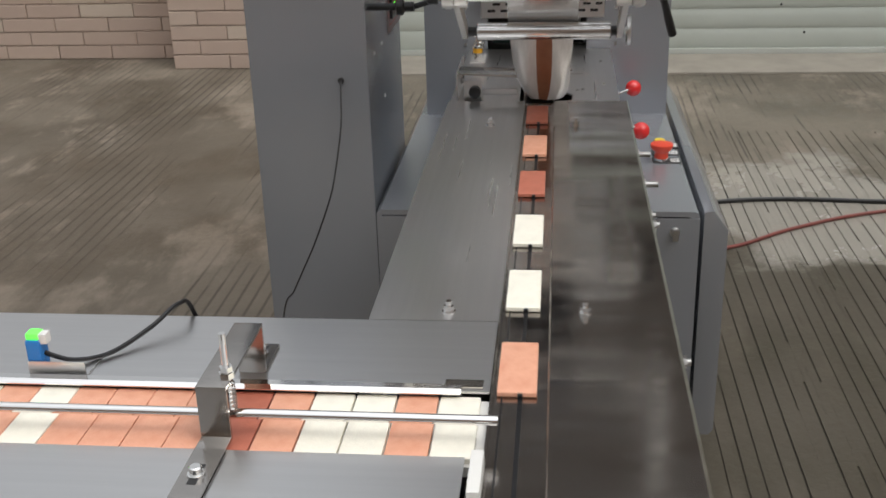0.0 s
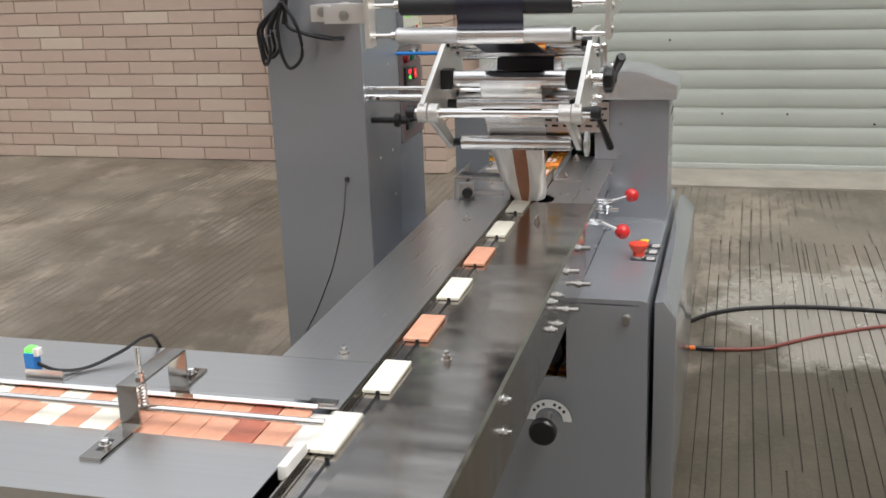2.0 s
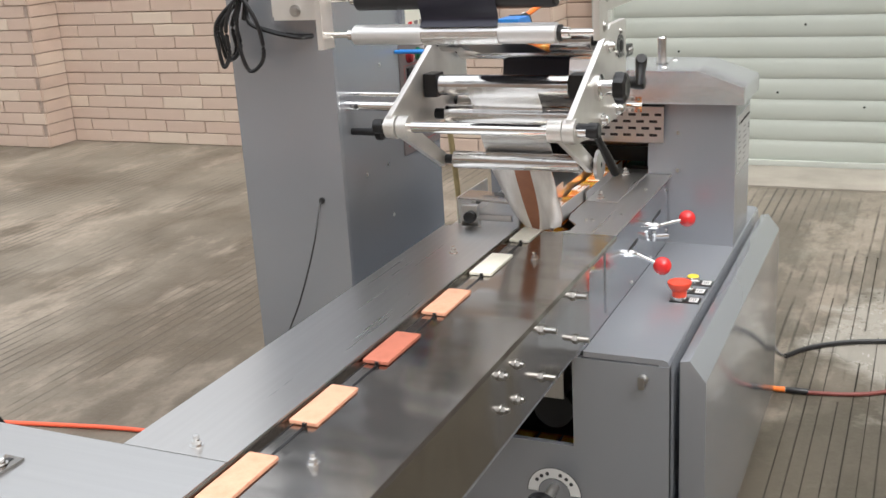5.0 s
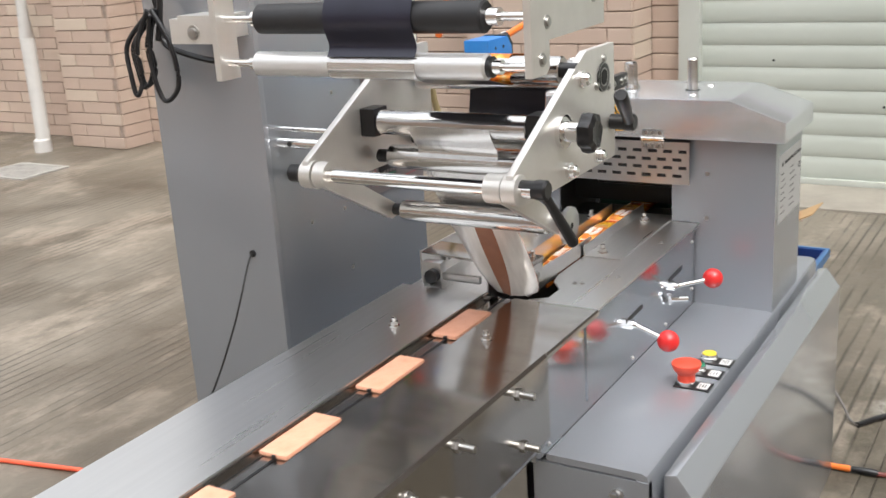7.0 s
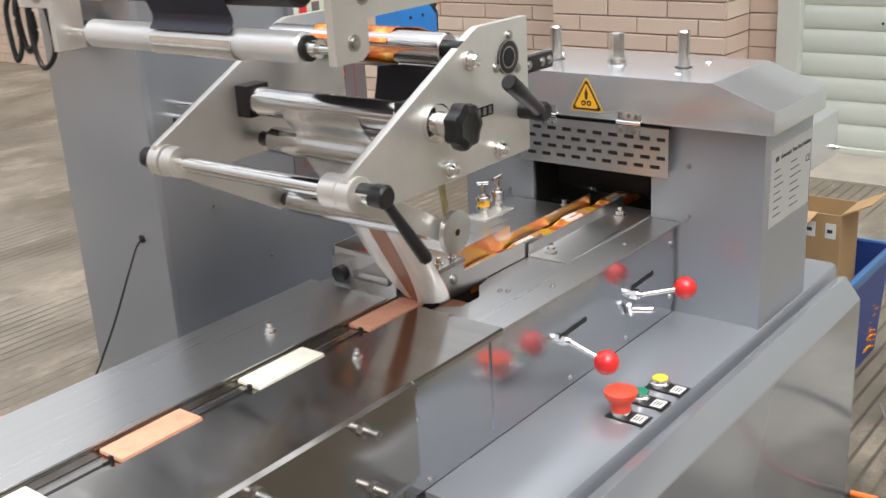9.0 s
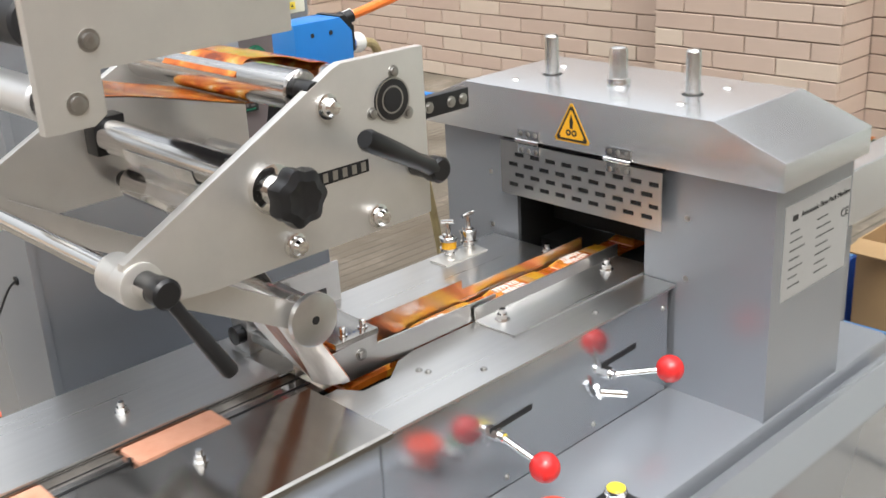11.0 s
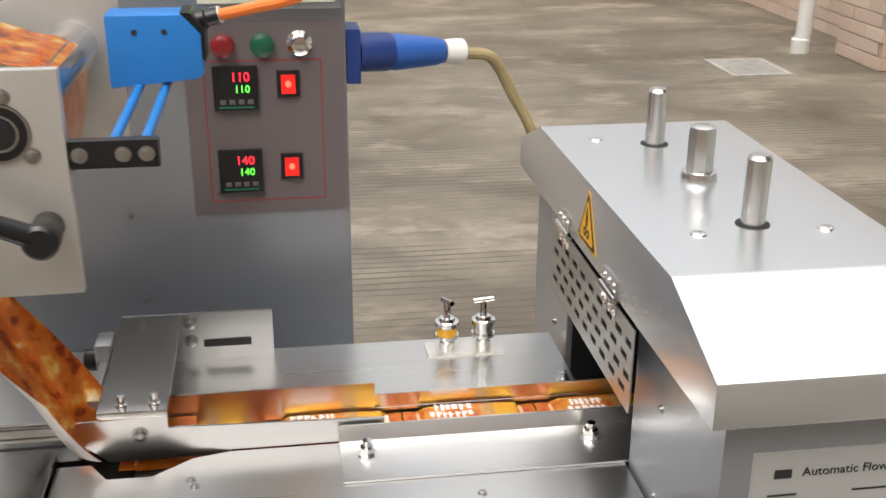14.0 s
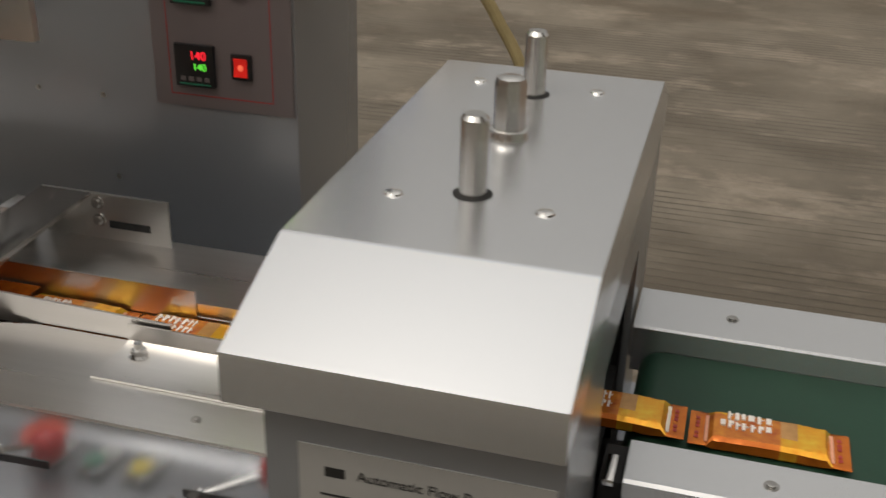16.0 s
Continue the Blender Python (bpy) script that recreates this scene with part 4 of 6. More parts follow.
prism(bm, [(1.104, PLATE + 0.002), (1.109, PLATE + 0.006), (1.120, PLATE + 0.006), (1.121, PLATE + 0.0005), (1.104, PLATE + 0.0005)], "x", LX0, -0.10)
part("edge_strip", bm, CHROME, crs, "bright rounded edge strip")
bm = B()
box(bm, LX0, -0.085, 0.795, 0.978, PLATE - 0.003, PLATE)
box(bm, LX0, -0.085, 0.795, 0.798, 0.74, PLATE - 0.003)
part("near_plate", bm, STEEL_X, crs, "brushed steel plate")
bm = B()
box(bm, LX0, -0.0675, 0.9785, 1.1135, 0.775, 0.7875)
part("lane_belt", bm, WHITE, crs, "pale plastic belt of the lane")
bm = B()
box(bm, LX0, -0.241, 0.80, 1.29, 0.62, 0.735)
part("frame", bm, PAINT_DARK, crs)
bm = B()
cyl(bm, (LX0, 1.015, PLATE + 0.023), (-0.052, 1.015, PLATE + 0.023), 0.0058, seg=16)
part("guide_rod", bm, CHROME, crs, "bright steel hold-down rod over the lane")
bm = B()
prism(bm, [(-0.078, 0.976), (-0.064, 0.976), (-0.064, 0.90), (-0.078, 0.90)], "z", PLATE - 0.01, PLATE + 0.012, 0.003)
part("end_block", bm, WHITE, crs, "white plastic end block")
bm = B()
box(bm, -0.12, -0.075, 1.118, 1.135, PLATE, PLATE + 0.004)
part("end_clip", bm, STEEL_GLOSS, crs)
# bracket bridging the lane
bxc = -0.358
bm = B()
W2 = 0.017
yz = [(0.885, PLATE), (0.885, PLATE + 0.004), (0.996, PLATE + 0.004), (0.996, PLATE + 0.066), (1.150, PLATE + 0.066), (1.150, PLATE + 0.004), (1.215, PLATE + 0.004), (1.215, PLATE), (1.146, PLATE), (1.146, PLATE + 0.062), (1.0, PLATE + 0.062), (1.0, PLATE)]
prism(bm, yz, "x", bxc - W2, bxc + W2, 0.0008)
box(bm, bxc - W2, bxc + W2, 0.884, 0.972, PLATE - 0.001, PLATE + 0.0045)
brk = part("bridge_bracket", bm, STEEL_GLOSS, crs, "bent steel bracket bridging the lane")
bm = B()
cyl(bm, (bxc + 0.012, 1.018, PLATE + 0.024), (bxc + 0.012, 1.018, PLATE + 0.120), 0.004, seg=12)
cyl(bm, (bxc + 0.012, 1.018, PLATE + 0.066), (bxc + 0.012, 1.018, PLATE + 0.073), 0.0085, seg=6)
cyl(bm, (bxc + 0.012, 1.018, PLATE + 0.074), (bxc + 0.012, 1.018, PLATE + 0.080), 0.0075, seg=6)
part("threaded_rod", bm, CHROME, brk)
bm = B()
hose(bm, [(bxc + 0.012 + 0.0075 * math.cos(a * 1.05), 1.018 + 0.0075 * math.sin(a * 1.05), PLATE + 0.026 + a * 0.00088) for a in range(0, 40)], 0.0011, 6, 3)
part("spring", bm, CHROME, brk)
for y in (0.925, 1.19):
    # black strip on the foot stands for the slot's shaded depth
    bm = B()
    box(bm, bxc - 0.005, bxc + 0.005, y - 0.018, y + 0.018, PLATE + 0.0042, PLATE + 0.0047)
    part("slot", bm, INK, brk)
    bm = B()
    lathe(bm, (bxc, y, PLATE + 0.0047), (0, 0, 1), [(0, 0.0095), (0.0015, 0.0095), (0.0016, 0.0068), (0.009, 0.0068), (0.010, 0.0055)], 14)
    part("screw", bm, CHROME, brk)
# photo sensor on its small angle
bm = B()
prism(bm, [(1.125, PLATE), (1.185, PLATE), (1.185, PLATE + 0.002), (1.127, PLATE + 0.002), (1.127, PLATE + 0.02), (1.125, PLATE + 0.02)], "x", -0.632, -0.560)
part("sensor_angle", bm, STEEL_X, crs)
bm = B()
box(bm, -0.633, -0.615, 1.128, 1.150, PLATE + 0.004, PLATE + 0.046, 0.003)
sens = part("photo_sensor", bm, BLUE, crs, "small blue photo sensor")
bm = B()
box(bm, -0.632, -0.616, 1.131, 1.147, PLATE + 0.046, PLATE + 0.054, 0.002)
part("sensor_cap", bm, LED_GREEN, sens, "lit green cap")
bm = B()
box(bm, -0.617, -0.606, 1.131, 1.145, PLATE + 0.040, PLATE + 0.054, 0.003)
part("sensor_lens", bm, WHITE, sens)
bm = B()
hose(bm, [(-0.616, 1.14, PLATE + 0.025), (-0.585, 1.15, PLATE + 0.010), (-0.55, 1.18, PLATE + 0.005), (-0.515, 1.235, PLATE + 0.015), (-0.495, 1.28, PLATE + 0.026), (-0.485, 1.305, PLATE + 0.008), (-0.48, 1.33, PLATE - 0.1), (-0.48, 1.36, 0.3)], 0.0032, 8)
part("sensor_lead", bm, BLACK, crs, "thin black lead")
for x in (-2.5, -1.3):
    for y in (0.85, 1.24):
        bm = B()
        box(bm, x - 0.02, x + 0.02, y - 0.02, y + 0.02, GROUND, 0.62, 0.003)
        part("leg", bm, PAINT_DARK, crs)

# ---- film tunnel ----
tun = thing("film_tunnel", (-0.03, 2.7, 0.62), "stainless steel tunnel deck guiding the film tube", "deck")
TD = 0.788
bm = B()
prism(bm, [(0.012, 2.417), (0.150, 2.417), (0.150, 3.024), (0.0035, 3.024), (0.0035, 2.60), (0.012, 2.56), (0.042, 2.52), (0.042, 2.472), (0.012, 2.452)], "z", TD - 0.004, TD)
part("front_deck", bm, STEEL, tun, "brushed steel deck sheet")
bm = B()
box(bm, 0.137, 0.140, 2.417, 3.018, 0.62, TD - 0.0045)
part("deck_fold", bm, STEEL_SIDE, tun)
bm = B()
prism(bm, [(-0.24, 2.417), (-0.08, 2.417), (-0.08, 2.66), (-0.068, 2.66), (-0.068, 3.018), (-0.24, 3.018)], "z", TD - 0.004, TD)
part("rear_deck", bm, STEEL, tun, "brushed steel deck sheet")
# near-black strip stands for the shade under the film tube
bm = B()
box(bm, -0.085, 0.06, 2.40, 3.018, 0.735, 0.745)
part("tunnel_shade", bm, DARK, tun)
# guide rails
bm = B()
box(bm, -0.0685, -0.066, 2.44, 2.765, TD - 0.03, TD + 0.035)
box(bm, -0.0715, -0.069, 2.74, 3.06, TD - 0.03, TD + 0.018)
part("rear_rail", bm, STEEL, tun)
bm = B()
prism(bm, [(2.43, TD + 0.030), (2.44, TD + 0.046), (2.535, TD + 0.050), (2.535, TD + 0.034), (2.77, TD + 0.028), (2.77, TD + 0.001), (2.60, TD + 0.001), (2.60, TD - 0.004), (2.47, TD - 0.004)], "x", -0.0015, 0.0015)
part("front_rail", bm, STEEL, tun)
bm = B()
prism(bm, [(0.0055, TD + 0.024), (0.008, TD + 0.024), (0.008, TD + 0.004), (0.011, TD + 0.003), (0.085, TD + 0.003), (0.085, TD + 0.0005), (0.0055, TD + 0.0005)], "y", 2.719, 3.06)
part("angle_guard", bm, STEEL, tun, "bent steel guard held by two studs")
for x, y in ((0.035, 2.748), (0.032, 3.0)):
    stud(tun, (x, y, TD + 0.003), 0.005, 0.018)
stud(tun, (-0.095, 3.0, TD), 0.005, 0.018)
for x, y in ((0.055, 2.56), (0.068, 2.565), (0.12, 2.86), (0.12, 2.62)):
    cap_screw(tun, (x, y, TD), (0, 0, 1), 0.0035, 0.003)
# bridge plate over the rails
bm = B()
prism(bm, [(-0.225, 0.850), (-0.225, 0.853), (-0.015, 0.846), (0.004, 0.846), (0.004, 0.838), (-0.015, 0.838)], "y", 2.462, 2.536, 0.0008)
bp_ = part("bridge_plate", bm, STEEL_GLOSS, tun, "dark reflecting steel bridge plate")
for y in (2.487, 2.522):
    bm = B()
    lathe(bm, (-0.012, y, 0.846), (0, 0, 1), [(0, 0.007), (0.002, 0.007), (0.0022, 0.0045), (0.012, 0.0045), (0.0125, 0.003)], 14)
    part("screw", bm, CHROME, bp_)
bm = B()
box(bm, -0.226, -0.222, 2.462, 2.648, TD, 0.853)
part("rear_bracket", bm, STEEL, tun, "upright steel sheet")
# thin black strip paints the shaded slot of the bracket
bm = B()
box(bm, -0.2215, -0.2205, 2.56, 2.62, 0.806, 0.816)
part("bracket_slot", bm, INK, tun)
for z in (0.84, 0.815):
    cap_screw(tun, (-0.222, 2.545, z), (1, 0, 0), 0.006, 0.007)
cap_screw(tun, (0.0015, 2.505, TD + 0.028), (1, 0, 0), 0.006, 0.006)
# oil cups at the back edge
bm = B()
box(bm, -0.225, -0.185, 2.845, 2.945, TD + 0.0, TD + 0.003)
box(bm, -0.225, -0.222, 2.845, 2.945, 0.70, TD)
oil = part("oil_cup_plate", bm, ALU, tun)
for k, y in enumerate((2.872, 2.92)):
    bm = B()
    lathe(bm, (-0.205, y, TD + 0.003), (0, 0, 1), [(0, 0.010), (0.010, 0.010), (0.011, 0.007), (0.016, 0.007), (0.017, 0.0155), (0.021, 0.0155)], 20)
    lathe(bm, (-0.205, y, TD + 0.037), (0, 0, 1), [(0, 0.0155), (0.006, 0.0155), (0.0065, 0.0105), (0.011, 0.0095), (0.0115, 0.0045), (0.031, 0.0042), (0.033, 0.003)], 20)
    hx, hy = (0.010, 0.005) if k == 0 else (0.0, 0.013)
    cyl(bm, (-0.205 - hx, y - hy, TD + 0.069), (-0.205 + hx, y + hy, TD + 0.071), 0.0035, seg=10)
    cup = part("oil_cup", bm, CHROME, oil)
    bm = B()
    cyl(bm, (-0.205, y, TD + 0.024), (-0.205, y, TD + 0.037), 0.013, seg=20)
    part("glass", bm, AMBER if k == 0 else CHROME, cup, "amber oil glass" if k == 0 else "clear oil glass")
    bm = B()
    cyl(bm, (-0.205, y, TD + 0.024), (-0.205, y, TD + 0.0244), 0.015, seg=20)
    part("ring", bm, CHROME, cup)
# former clamp beside the tunnel
bm = B()
box(bm, -0.205, -0.165, 2.435, 2.455, TD, TD + 0.055, 0.002)
box(bm, -0.165, -0.085, 2.440, 2.450, TD + 0.02, TD + 0.034, 0.001)
part("former_clamp", bm, STEEL_X, tun)
bm = B()
lathe(bm, (-0.18, 2.435, TD + 0.03), (0, -1, 0), [(0, 0.014), (0.014, 0.014), (0.016, 0.01)], 14)
part("clamp_knob", bm, BLACK, tun)
# dark sheet paints the shade in the deck hole
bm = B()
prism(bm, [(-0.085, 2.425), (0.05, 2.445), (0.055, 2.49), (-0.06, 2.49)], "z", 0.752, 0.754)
part("opening_shade", bm, DARK, tun)

# ---- sealing box ----
BY0, BY1 = 3.028, 3.258
LY0, LZ = 3.005, 1.065   # front and top of the lid, which overhangs the box
FY0 = 3.018   # plane from which the flap hangs
seal = thing("sealing_head_cover", (0.0, 3.15, 0.6), "silver-grey cover box over the end sealing jaws, with a chamfered lid", "machine cover")
bm = B()
OX0, OX1, OZ = -0.188, 0.086, 0.958
box(bm, -0.365, OX0, BY0, BY0 + 0.008, DECK - 0.003, 1.0)
box(bm, OX1, 0.312, BY0, BY0 + 0.008, DECK - 0.003, 1.0)
box(bm, OX0, OX1, BY0, BY0 + 0.008, OZ, 1.0)
box(bm, OX0, OX1, BY0 + 0.0, BY0 + 0.008, DECK, 0.70)
box(bm, 0.304, 0.312, BY0 + 0.008, BY1 - 0.008, DECK - 0.003, 1.0)
box(bm, -0.365, -0.357, BY0 + 0.008, BY1 - 0.008, DECK - 0.003, 1.0)
box(bm, -0.365, OX0, BY1 - 0.008, BY1, DECK - 0.003, 1.0)
box(bm, OX1, 0.312, BY1 - 0.008, BY1, DECK - 0.003, 1.0)
box(bm, OX0, OX1, BY1 - 0.008, BY1, 0.90, 1.0)
bmesh.ops.remove_doubles(bm, verts=bm.verts[:], dist=1e-5)
part("body", bm, PAINT, seal)
# near-black blocks and sheets added to darken the inside of the opening
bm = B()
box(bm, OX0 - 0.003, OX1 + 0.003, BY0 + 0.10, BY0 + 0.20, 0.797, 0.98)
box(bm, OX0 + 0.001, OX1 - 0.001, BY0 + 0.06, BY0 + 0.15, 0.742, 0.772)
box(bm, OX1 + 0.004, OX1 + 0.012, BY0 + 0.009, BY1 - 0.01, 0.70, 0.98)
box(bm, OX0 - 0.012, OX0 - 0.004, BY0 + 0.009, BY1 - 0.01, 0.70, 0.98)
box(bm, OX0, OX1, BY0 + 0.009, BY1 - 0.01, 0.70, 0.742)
part("inner_shade", bm, DARK, seal)
bm = B()
cyl(bm, (-0.12, BY0 + 0.09, 0.87), (0.07, BY0 + 0.09, 0.87), 0.028, seg=20)
part("jaw", bm, BOLT, seal, "dark steel sealing jaw")
LIDW = [(-0.398, 0.978), (-0.398, 1.018), (-0.285, LZ), (0.217, LZ), (0.335, 1.022), (0.335, 0.979)]
bm = B()
prism(bm, LIDW, "y", LY0, BY1 + 0.001, 0.003)
lid = part("lid", bm, PAINT_LIT, seal, "chamfered lid in grey paint brightened for sky light")
for x, y, r, h, hexa in ((-0.188, 3.127, 0.0122, 0.070, 24), (-0.046, 3.130, 0.0155, 0.056, 6), (0.099, 3.131, 0.0122, 0.072, 24)):
    bm = B()
    if hexa == 6:
        lathe(bm, (x, y, LZ), (0, 0, 1), [(0, 0.0205), (0.004, 0.0205), (0.006, 0.0195), (0.010, 0.019), (0.011, 0.016)], 28)
        lathe(bm, (x, y, LZ + 0.010), (0, 0, 1), [(0, 0.0158), (h - 0.012, 0.0158), (h - 0.006, 0.014), (h - 0.004, 0.009)], 8)
        part("nut", bm, BRIGHT, lid, "chrome hexagon dome nut")
    else:
        lathe(bm, (x, y, LZ), (0, 0, 1), [(0, r), (h - 0.004, r), (h, r - 0.003)], 24)
        rod = part("rod", bm, BRIGHT, lid, "bright steel guide rod")
        # near-black disc paints the shaded clearance round the rod
        bm = B()
        cyl(bm, (x, y, LZ), (x, y, LZ + 0.0006), r + 0.005, seg=24)
        part("hole", bm, DARK, rod)
for x, y in ((0.120, 3.067), (0.120, 3.198), (-0.214, 3.060), (-0.216, 3.192)):
    bm = B()
    lathe(bm, (x, y, LZ), (0, 0, 1), [(0, 0.0085), (0.0015, 0.0075), (0.0025, 0.005)], 16)
    box(bm, x - 0.006, x + 0.006, y - 0.0008, y + 0.0008, LZ + 0.0024, LZ + 0.0028)
    part("screw", bm, CHROME, lid)
# perforated flap on two hinges
fz0, fz1 = 0.877, 0.971
fx0, fx1 = -0.204, 0.132
bm = B()
rows, cols = 4, 9
dz = (fz1 - fz0) / 5.2
# sheet built as bars between slots, row by row
for r in range(rows + 1):
    ztop = fz1 if r == rows else fz0 + dz * (r + 0.85)
    zb = fz0 if r == 0 else fz0 + dz * (r - 1 + 0.85) + 0.0075
    box(bm, fx0, fx1, FY0 - 0.012, FY0 - 0.0105, zb, ztop)
    if r < rows:
        off = 0.014 if r % 2 else 0.0
        x = fx0
        edges = []
        for c in range(cols):
            hx = fx0 + 0.018 + off + c * 0.035
            edges.append((hx, min(hx + 0.021, fx1 - 0.006)))
        for h0, h1 in edges:
            box(bm, x, h0, FY0 - 0.012, FY0 - 0.0105, ztop, ztop + 0.0075)
            x = h1
        box(bm, x, fx1, FY0 - 0.012, FY0 - 0.0105, ztop, ztop + 0.0075)
bmesh.ops.remove_doubles(bm, verts=bm.verts[:], dist=1e-5)
flap = part("perforated_flap", bm, STEEL_X, seal, "slotted stainless steel guard flap")
# near-black sheet behind the slots paints the shade seen through them
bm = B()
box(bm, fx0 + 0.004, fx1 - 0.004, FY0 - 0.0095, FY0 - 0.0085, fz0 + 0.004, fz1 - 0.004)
part("slot_shade", bm, DARK, flap)
# dark strip for the shade between flap and lid
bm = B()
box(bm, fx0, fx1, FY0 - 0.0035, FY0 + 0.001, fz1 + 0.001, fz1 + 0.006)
part("gap_shade", bm, DARK, flap)
for x in (-0.137, 0.051):
    bm = B()
    box(bm, x - 0.024, x + 0.024, LY0 - 0.0025, LY0 - 0.0003, 0.983, 0.998)
    box(bm, x - 0.024, x + 0.024, FY0 - 0.0145, FY0 - 0.0122, 0.957, 0.972)
    cyl(bm, (x - 0.026, LY0 - 0.003, 0.978), (x + 0.026, LY0 - 0.003, 0.978), 0.004, seg=12)
    hg = part("hinge", bm, CHROME, flap, "small chrome hinge")
    for dx in (-0.016, 0.0, 0.016):
        cap_screw(hg, (x + dx, LY0 - 0.0025, 0.991), (0, -1, 0), 0.003, 0.002)
        cap_screw(hg, (x + dx, FY0 - 0.0145, 0.962), (0, -1, 0), 0.003, 0.002)
# triangular warning sign: a hand-free pictogram of rollers
sx, sz, sw_, sh = -0.043, 0.996, 0.038, 0.068
def tri_sign(g, y, material, name, parent):
    bm = B()
    pts = []
    for px, pz in ((-sw_ + g * 1.7, g), (sw_ - g * 1.7, g), (0, sh - g * 1.9)):
        pts.append((sx + px, sz + pz - 0.004))
    prism(bm, pts, "y", y - 0.0004, y)
    bmesh.ops.bevel(bm, geom=[e for e in bm.edges if abs(e.verts[0].co.y - e.verts[1].co.y) > 1e-5], offset=0.0035, segments=4, affect="EDGES")
    return part(name, bm, material, parent)
sign = tri_sign(0.0, LY0 - 0.0002, SIGN_Y, "warning_sign", lid)
tagged(sign, "yellow triangular warning sign with black border")
tri_sign(0.0022, LY0 - 0.0007, INK, "border", sign)
tri_sign(0.0062, LY0 - 0.0012, SIGN_Y, "field", sign)
bm = B()
for dx in (-0.006, 0.006):
    lathe(bm, (sx + dx, LY0 - 0.0016, sz + 0.012), (0, -1, 0), [(0, 0.0055), (0.0004, 0.0055)], 12)
prism(bm, [(sx - 0.0025, sz + 0.019), (sx + 0.0025, sz + 0.019), (sx + 0.004, sz + 0.031), (sx, sz + 0.043), (sx - 0.004, sz + 0.031)], "y", LY0 - 0.0020, LY0 - 0.0016)
part("pictogram", bm, INK, sign)
bm = B()
for dx in (-0.006, 0.006):
    lathe(bm, (sx + dx, LY0 - 0.0021, sz + 0.012), (0, -1, 0), [(0, 0.0022), (0.0003, 0.0022)], 10)
part("roller_centre", bm, SIGN_Y, sign)
for x, z in ((0.165, 0.90), (0.165, 0.80), (-0.25, 0.90), (-0.25, 0.80)):
    cap_screw(seal, (x, BY0, z), (0, -1, 0), 0.0035, 0.003)
# rating plate on the operator side
bm = B()
box(bm, 0.312, 0.3128, 3.055, 3.252, 0.790, 0.940)
plate = part("rating_plate", bm, RATING, seal, "white printed rating plate")
text_mesh(plate, "Automatic Flow Pack Machine", 0.0122, Matrix.Translation((0.3131, 3.176, 0.918)) @ side, INK, "title")
text_mesh(plate, "CE", 0.020, Matrix.Translation((0.3131, 3.238, 0.884)) @ side, INK, "approval_mark")
bm = B()
box(bm, 0.3129, 0.3131, 3.076, 3.092, 0.913, 0.922)
part("bar", bm, INK, plate)
for k in range(7):
    for y0, w in ((3.072, 0.045), (3.15, 0.055)):
        bm = B()
        z = 0.896 - k * 0.0145
        box(bm, 0.3129, 0.3131, y0, y0 + w * (0.6 + 0.4 * ((k * 7) % 5) / 4), z - 0.0011, z + 0.0011)
        part("bar", bm, INK, plate)

# ---- discharge conveyor ----
dis = thing("discharge_conveyor", (-0.05, 3.8, 0.5), "discharge conveyor with a dark green belt between grey rails", "conveyor")
BELT = 0.772
bm = B()
box(bm, -0.185, 0.080, 3.30, 4.03, BELT - 0.006, BELT)
lathe(bm, (-0.185, 3.30, BELT - 0.026), (1, 0, 0), [(0, 0.026), (0.265, 0.026)], 24)
lathe(bm, (-0.185, 4.03, BELT - 0.026), (1, 0, 0), [(0, 0.026), (0.265, 0.026)], 24)
box(bm, -0.185, 0.080, 3.30, 4.03, BELT - 0.052, BELT - 0.046)
part("belt", bm, GREEN_BELT, dis, "dark green belt")
bm = B()
prism(bm, [(-0.186, BELT - 0.03), (-0.186, 0.799), (-0.188, 0.802), (-0.282, 0.802), (-0.285, 0.799), (-0.285, BELT - 0.07), (-0.282, BELT - 0.07), (-0.282, 0.799), (-0.189, 0.799), (-0.189, BELT - 0.03)], "y", 3.262, 4.075)
part("far_rail", bm, PAINT_LIT, dis)
bm = B()
prism(bm, [(0.019, BELT + 0.002), (0.019, 0.786), (0.021, 0.789), (0.085, 0.789), (0.088, 0.786), (0.088, 0.668), (0.085, 0.668), (0.085, 0.786), (0.022, 0.786), (0.022, BELT + 0.002)], "y", 3.285, 4.075)
part("near_rail", bm, PAINT_LIT, dis)
# near-black plate fills the shaded gap before the rail
bm = B()
box(bm, 0.022, 0.082, 3.262, 3.284, 0.67, 0.78)
part("rail_gap_shade", bm, DARK, dis)
bm = B()
box(bm, 0.05, 0.092, 3.266, 3.276, 0.782, 0.789, 0.001)
part("stop_pin", bm, CHROME, dis)
for x, y, z in ((-0.235, 3.372, 0.802), (-0.235, 3.62, 0.802), (0.055, 3.42, 0.789), (0.055, 3.68, 0.789)):
    cap_screw(dis, (x, y, z), (0, 0, 1), 0.005, 0.003)
bm = B()
box(bm, -0.26, 0.060, 3.38, 4.00, 0.672, 0.716, 0.003)
part("frame", bm, PAINT_DARK, dis)
for x in (-0.24, 0.03):
    for y in (3.42, 3.82):
        bm = B()
        box(bm, x - 0.018, x + 0.018, y - 0.018, y + 0.018, GROUND, 0.672, 0.003)
        part("leg", bm, PAINT_DARK, dis)
bm = B()
lathe(bm, (0.088, 4.055, 0.692), (1, 0, 0), [(0, 0.008), (0.006, 0.008), (0.007, 0.005), (0.016, 0.005)], 12)
part("axle_bolt", bm, CHROME, dis)

# ---- film unit ----
fu = thing("film_unit", (-0.02, 2.3, 0.9), "film drive unit with aluminium side plates and chrome rollers", "film unit")
